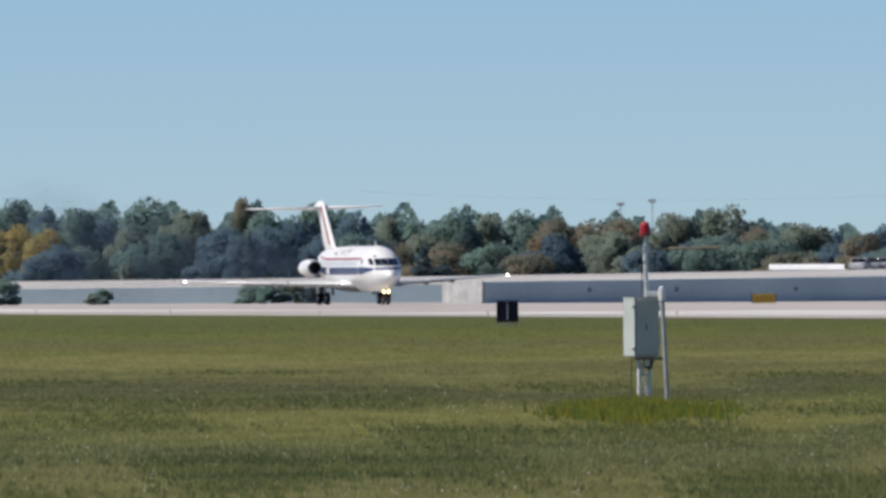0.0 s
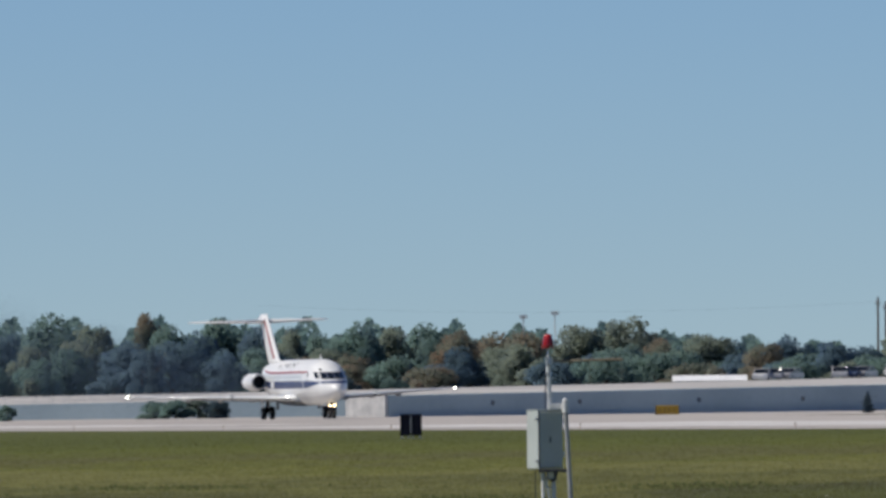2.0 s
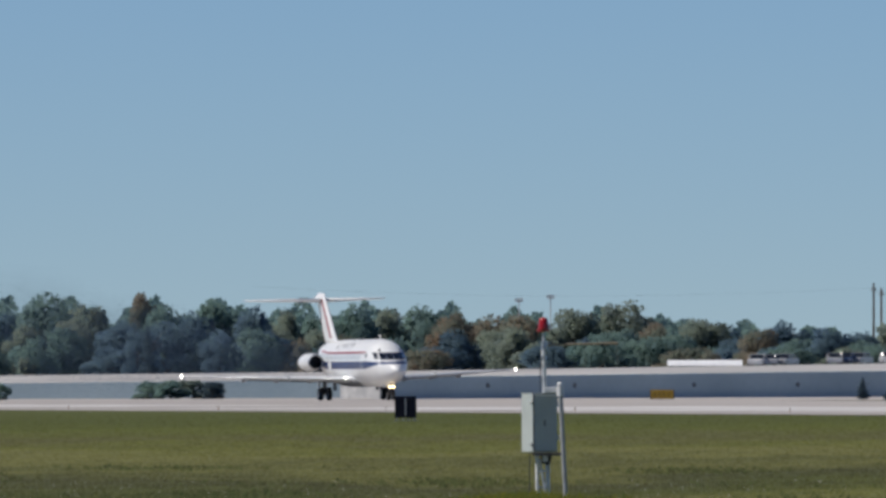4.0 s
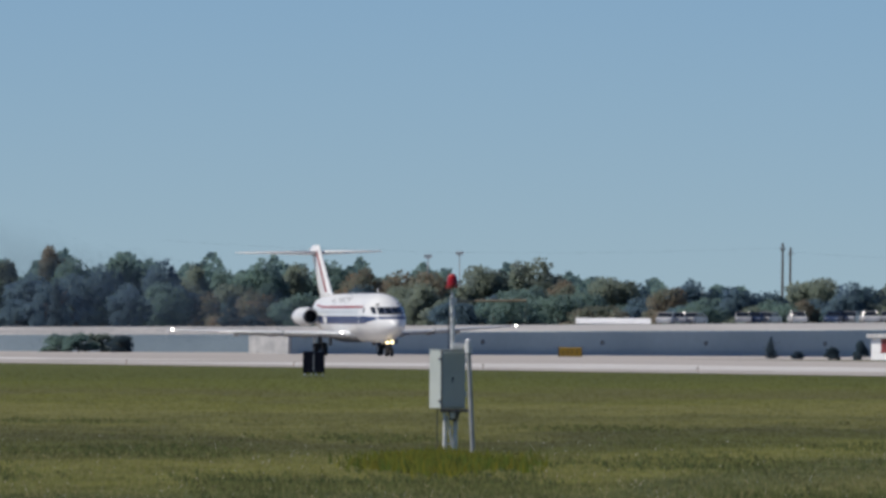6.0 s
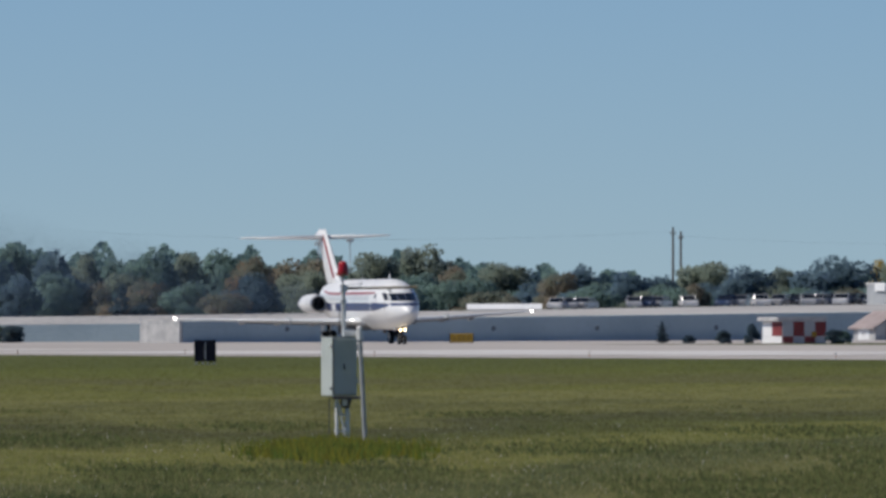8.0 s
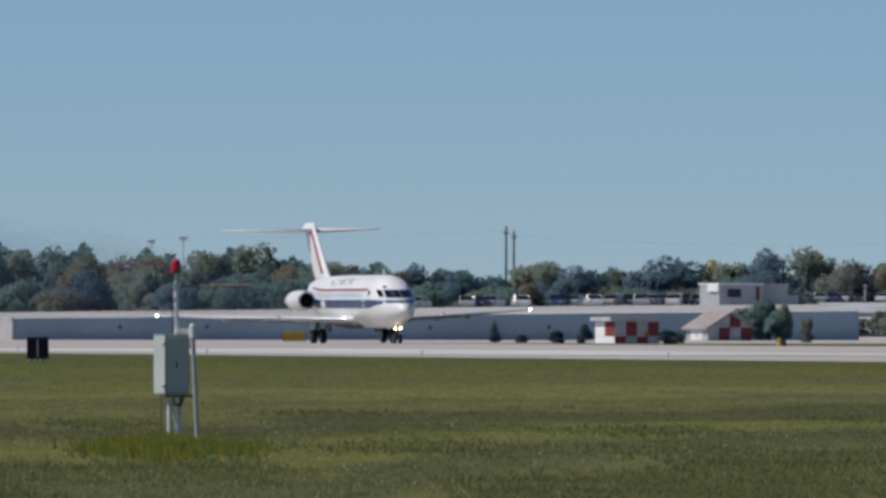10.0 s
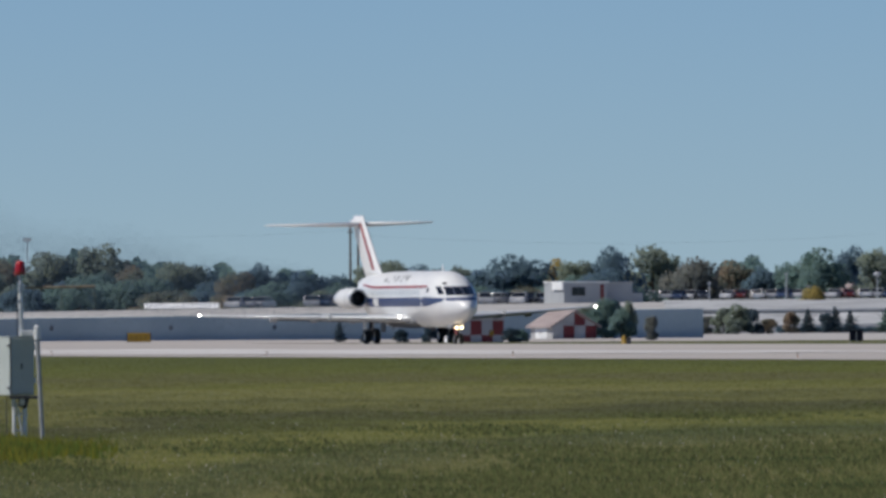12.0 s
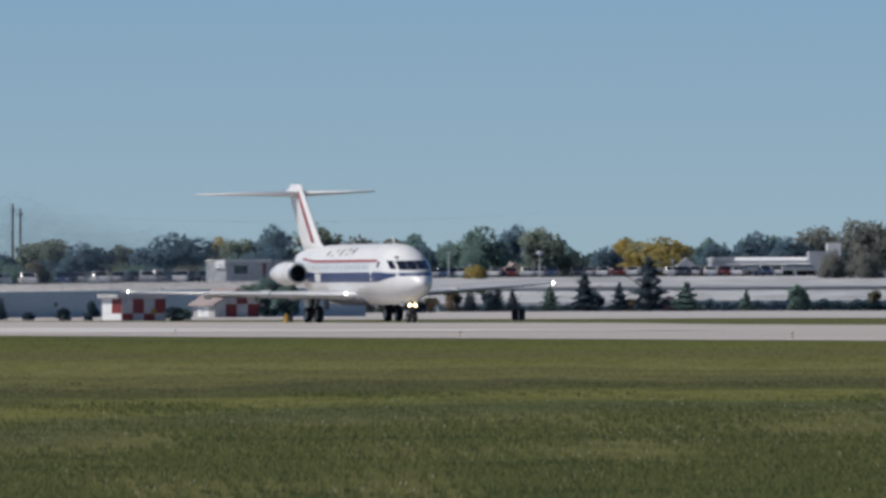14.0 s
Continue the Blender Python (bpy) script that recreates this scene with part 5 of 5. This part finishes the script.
def terminal():
    """A long pale terminal with a canopy on columns, over the terraces."""
    d = 2110
    k = d * math.pi / 180
    p = spot(3.9, d)
    th = thing("terminal_building", pose(p.x, p.y, 0), "long grey terminal with a columned canopy and white roof", "building")
    b, c, t = px_h(0.085, d), px_h(0.137, d), px_h(0.180, d)
    part("canopy", boxed(0.0, 0.95 * k, -4, 8, c - 0.35, c, 0.03), M_PALEWALL, th, "grey flat canopy")
    part("back_wall", boxed(0.1, 1.3 * k, 3, 9, 0, c - 0.36), M_PALEWALL, th)
    part("upper_storey", boxed(0.40 * k, 0.86 * k, 0, 8, c + 0.01, t - 0.45), M_PALEWALL, th)
    bm = bmesh.new()
    loft(bm, [[(x, -0.6, t - 1.0), (x, 6.0, t + 0.05), (x, 8.3, t - 0.4), (x, 6.0, t - 0.9)] for x in (0.46 * k, 0.80 * k)])
    part("white_roof", bm, M_WHITEROOF, th, "bright white sloping roof")
    part("roof_block", boxed(0.395 * k, 0.49 * k, -0.2, 8, t - 0.44, t + 0.02, 0.05), M_PALEWALL, th)
    part("white_corner", boxed(0.39 * k, 0.405 * k, -0.35, 0.5, t - 0.7, t + 0.04, 0.08), M_PAINT, th, "white corner post")
    part("stair_tower", boxed(0.79 * k, 0.865 * k, -0.4, 4, c, px_h(0.205, d)), M_PALEWALL, th)
    part("chimney_block", boxed(0.865 * k, 0.92 * k, 0, 3, c, px_h(0.238, d)), M_WHITEWALL, th)
    for i in range(11):
        x = (0.04 + 0.085 * i) * k
        part("column", boxed(x, x + 0.5, -3.6, -3.1, 0, c - 0.36), M_WHITEWALL if i % 3 else M_PALEWALL, th)
    for i in range(10):
        x = (0.055 + 0.085 * i) * k
        win = part("window", boxed(x, x + 1.9, 2.95, 3.0, b - 0.2, c - 0.6), M_DARK, th, "dark window band")
        part("pane", boxed(x + 0.08, x + 0.9, 2.93, 2.945, b - 0.12, c - 0.68), M_GLASS, win)
        part("pane", boxed(x + 1.0, x + 1.82, 2.93, 2.945, b - 0.12, c - 0.68), M_GLASS, win)
    bm = bmesh.new()
    loft(bm, [[(0.24 * k, y, c), (0.34 * k, y, c), (0.29 * k, y, c + 1.6)] for y in (-3.8, -1)])
    part("entrance_gable", bm, M_PALEWALL, th, "small grey gable")
    return th


terminal()


def far_house(az, d, w, eave, ridge, roof, label):
    p = spot(az, d)
    th = thing("far_house", pose(p.x, p.y, 0, 0, 0, 20), label, "house")
    bm = bmesh.new()
    loft(bm, [[(-w / 2, y, 0), (w / 2, y, 0), (w / 2, y, eave), (0, y, ridge), (-w / 2, y, eave)] for y in (0, 7)])
    part("wall", bm, M_WHITEWALL, th)
    for s in (-1, 1):
        bm = bmesh.new()
        loft(bm, [[(s * (w / 2 + 0.3), y, eave - 0.2), (0, y, ridge + 0.02), (0, y, ridge + 0.16), (s * (w / 2 + 0.3), y, eave - 0.04)] for y in (-0.4, 7.4)])
        part("roof", bm, roof, th, "pitched roof")
    win = part("window", boxed(-0.5, 0.5, -0.05, 0.0, eave - 1.5, eave - 0.4), M_DARK, th)
    part("pane", boxed(-0.42, 0.42, -0.07, -0.055, eave - 1.42, eave - 0.48), M_GLASS, win)
    return th


far_house(3.505, 2150, 2.8, px_h(0.125, 2150), px_h(0.162, 2150), M_ROOF, "small pale house with a pinkish roof among trees")


# ---- grass ----
def blades(n, az0, az1, d0, d1, h0, h1, wide, rng, keep=None):
    """Upright three-cornered blades and tufts; denser near the tripod."""
    az = np.radians(rng.uniform(az0, az1, n))
    d = 1 / rng.uniform(1 / d1, 1 / d0, n)
    h = rng.uniform(h0, h1, n)
    if keep is not None:
        m = keep(np.degrees(az), d, rng)
        az, d, h = az[m], d[m], h[m]
        n = len(az)
    x, y = np.sin(az) * d, np.cos(az) * d
    w = wide * rng.uniform(0.5, 1.3, n) * np.clip(d / 150, 0.7, 3.0)
    a = rng.uniform(-1.1, 0.05, n)
    lean = rng.normal(0, 0.25, (n, 2)) * h[:, None]
    lean[:, 1] = np.abs(lean[:, 1])
    v = np.empty((n, 3, 3))
    v[:, 0] = np.stack([x - w * np.cos(a), y - w * np.sin(a), np.full(n, -0.005)], 1)
    v[:, 1] = np.stack([x + w * np.cos(a), y + w * np.sin(a), np.full(n, -0.005)], 1)
    v[:, 2] = np.stack([x + lean[:, 0], y + lean[:, 1], h], 1)
    return v


def tri_mesh(name, v, material):
    n = len(v)
    me = bpy.data.meshes.new(name)
    me.vertices.add(3 * n)
    me.vertices.foreach_set("co", v.ravel().astype(np.float32))
    me.loops.add(3 * n)
    me.loops.foreach_set("vertex_index", np.arange(3 * n, dtype=np.int32))
    me.polygons.add(n)
    me.polygons.foreach_set("loop_start", np.arange(0, 3 * n, 3, dtype=np.int32))
    me.update()
    me.validate()
    me.materials.append(material)
    nor = np.zeros((3 * n, 3))
    nor[:, 2] = 0.9
    nor[:, :2] = np.repeat(np.random.default_rng(3).normal(0, 0.09, (n, 2)), 3, 0)
    nor /= np.linalg.norm(nor, axis=1)[:, None]
    me.normals_split_custom_set_from_vertices(nor.tolist())
    return me


M_BLADE = blade_mat()
M_CLOVER = island_mat("clover_leaves", [(0.058, 0.088, 0.034), (0.110, 0.130, 0.048), (0.070, 0.095, 0.036)], 0.8, 0.2, trans=0.5, vary=(0.6, 1.4))
M_WEED = island_mat("weed_leaves", [(0.044, 0.080, 0.012), (0.145, 0.138, 0.014), (0.056, 0.096, 0.014), (0.110, 0.124, 0.016)], 0.8, 0.9, trans=0.4, vary=(0.6, 1.4))
M_FLOWER = mat("white_clover_flower", (0.45, 0.45, 0.40), 0.8)
M_STRAW = island_mat("dry_grass", [(0.17, 0.17, 0.075), (0.22, 0.205, 0.10)], 0.9, 0.2, trans=0.3)
g1 = np.random.default_rng(11)
tagged(new("grass", tri_mesh("grass", blades(320000, -2.7, 5.3, 76, 600, 0.006, 0.026, 0.012, g1), M_BLADE)), "short mown olive green grass blades", "grass", kind="stuff")


def clover_patch(az, d, rng):
    f = np.sin(d * 0.23 + az * 1.1) + np.sin(d * 0.11 - az * 2.3 + 1.0) + 0.7 * np.sin(az * 6.1 + d * 0.05) + 1.1 * np.sin(az * 38 + d) * np.sin(az * 17 - d * 0.6)
    return f + rng.normal(0, 0.4, len(az)) > 0.6 + 0.012 * (d - 110) - 1.5 * np.clip((az - 1.1) / 1.2, 0, 1) * np.clip((152 - d) / 12, 0, 1)


tagged(new("clover", tri_mesh("clover", blades(150000, -2.7, 5.3, 76, 210, 0.014, 0.052, 0.018, g1, clover_patch), M_CLOVER)), "dark green clover patches in the grass", "clover", kind="stuff")
tagged(new("dry_grass", tri_mesh("dry_grass", blades(36000, -2.7, 5.3, 76, 150, 0.014, 0.042, 0.007, g1), M_STRAW)), "scattered dry straw-coloured grass stems", "grass", kind="stuff")
tagged(new("clover_flowers", tri_mesh("clover_flowers", blades(1500, -2.7, 5.3, 76, 175, 0.026, 0.036, 0.005, g1), M_FLOWER)), "scattered small white clover flowers", "flowers", kind="stuff")


def weed_keep(az, d, rng):
    clump = 0.5 + 0.35 * np.sin(az * 23 + d * 0.9) + 0.3 * np.sin(az * 51 - d * 1.7) + 0.25 * np.sin(az * 9 + 1)
    edge = np.exp(-((az - 0.125) / 0.30) ** 4) * np.exp(-((d - 134) / (5.0 + 1.5 * np.sin(az * 14))) ** 2)
    return rng.uniform(0, 1, len(az)) < edge * np.clip(clump, 0.05, 1)


tagged(new("weeds", tri_mesh("weeds", blades(80000, -0.55, 0.8, 120, 150, 0.02, 0.16, 0.016, g1, weed_keep), M_WEED)), "taller yellow-green weeds round the utility box", "weeds", kind="stuff")


# ---- exhaust smoke ----
def exhaust_smoke():
    """A thin drifting trail of soot flecks behind the engines, in the aircraft's space; it widens and rises."""
    rng = np.random.default_rng(23)
    n = 190000
    u = rng.uniform(0, 1, n) ** 0.75
    x = -27 - 150 * u
    rad = 0.8 + 6.5 * u ** 0.7
    a, q = rng.uniform(0, 2 * math.pi, n), np.sqrt(rng.uniform(0, 1, n)) * rng.uniform(0.55, 1.0, n)
    curl = 0.8 * np.sin(x * 0.11) * u
    y = rad * q * np.cos(a)
    z = np.maximum(0.35, 3.0 + 3.2 * u + curl + rad * 0.85 * q * np.sin(a))
    me = leaf_mesh("exhaust_smoke", np.stack([x, y, z], 1), 0.020, M_SMOKE, rng, 1.0)
    return tagged(new("exhaust_smoke", me), "thin grey trail of jet exhaust smoke behind the engines", "smoke", kind="stuff")


SMOKE = exhaust_smoke()


# ---- flying insect ----
def insect():
    th = thing("flying_insect", pose(0, 24, 2), "tiny dark insect flying past close to the camera", "insect")
    part("body", revolve([(-0.008, 0.0005), (-0.005, 0.0018), (0, 0.0022), (0.006, 0.0018), (0.009, 0.0005)], "x", 8), M_DARK, th, smooth=True)
    for s in (-1, 1):
        bm = bmesh.new()
        loft(bm, [[(x, s * y, z) for x, z in ((-0.002, 0.001), (0.003, 0.001), (0.003, 0.0014), (-0.002, 0.0014))] for y in (0.001, 0.009)])
        part("wing", bm, M_GREY, th)
    return th


INSECT = insect()


# ---- motion ----
def rolled(t):
    """Metres rolled since the start; the aircraft speeds up for take-off."""
    u = t / 14
    return 94.98 * u + 177.13 * u * u + 29.29 * u ** 3


def motions():
    rows = []
    for k in range(29):
        p = run(rolled(k / 2), 0, 0.02)
        rows.append((k / 2, pose(p.x, p.y, p.z, LEAN, 0, math.degrees(HEAD) - 90)))
    walk(PLANE, rows)
    walk(SMOKE, rows)
    def buzz(t):
        az, el, d = 2.076 - (t - 13.0) * 10.6, 0.581 + (t - 13.0) * 1.45, 24
        p = spot(az, d, px_h(el, d))
        return (t, pose(p.x, p.y, p.z, 0, 0, 180))
    walk(INSECT, [(0, buzz(12.0)[1]), (12.0, buzz(12.0)[1]), buzz(12.5), buzz(13.0), buzz(13.5), (14, buzz(13.5)[1])])
    for wh, at, r in WHEELS:
        turn, last, spin = 0.0, 0.0, []
        for k in range(141):
            s = rolled(k / 10)
            turn += min(radians(85), (s - last) / r)
            last = s
            spin.append((k / 10, Matrix.Translation(at) @ Matrix.Rotation(turn, 4, "Y")))
        walk(wh, spin)


motions()
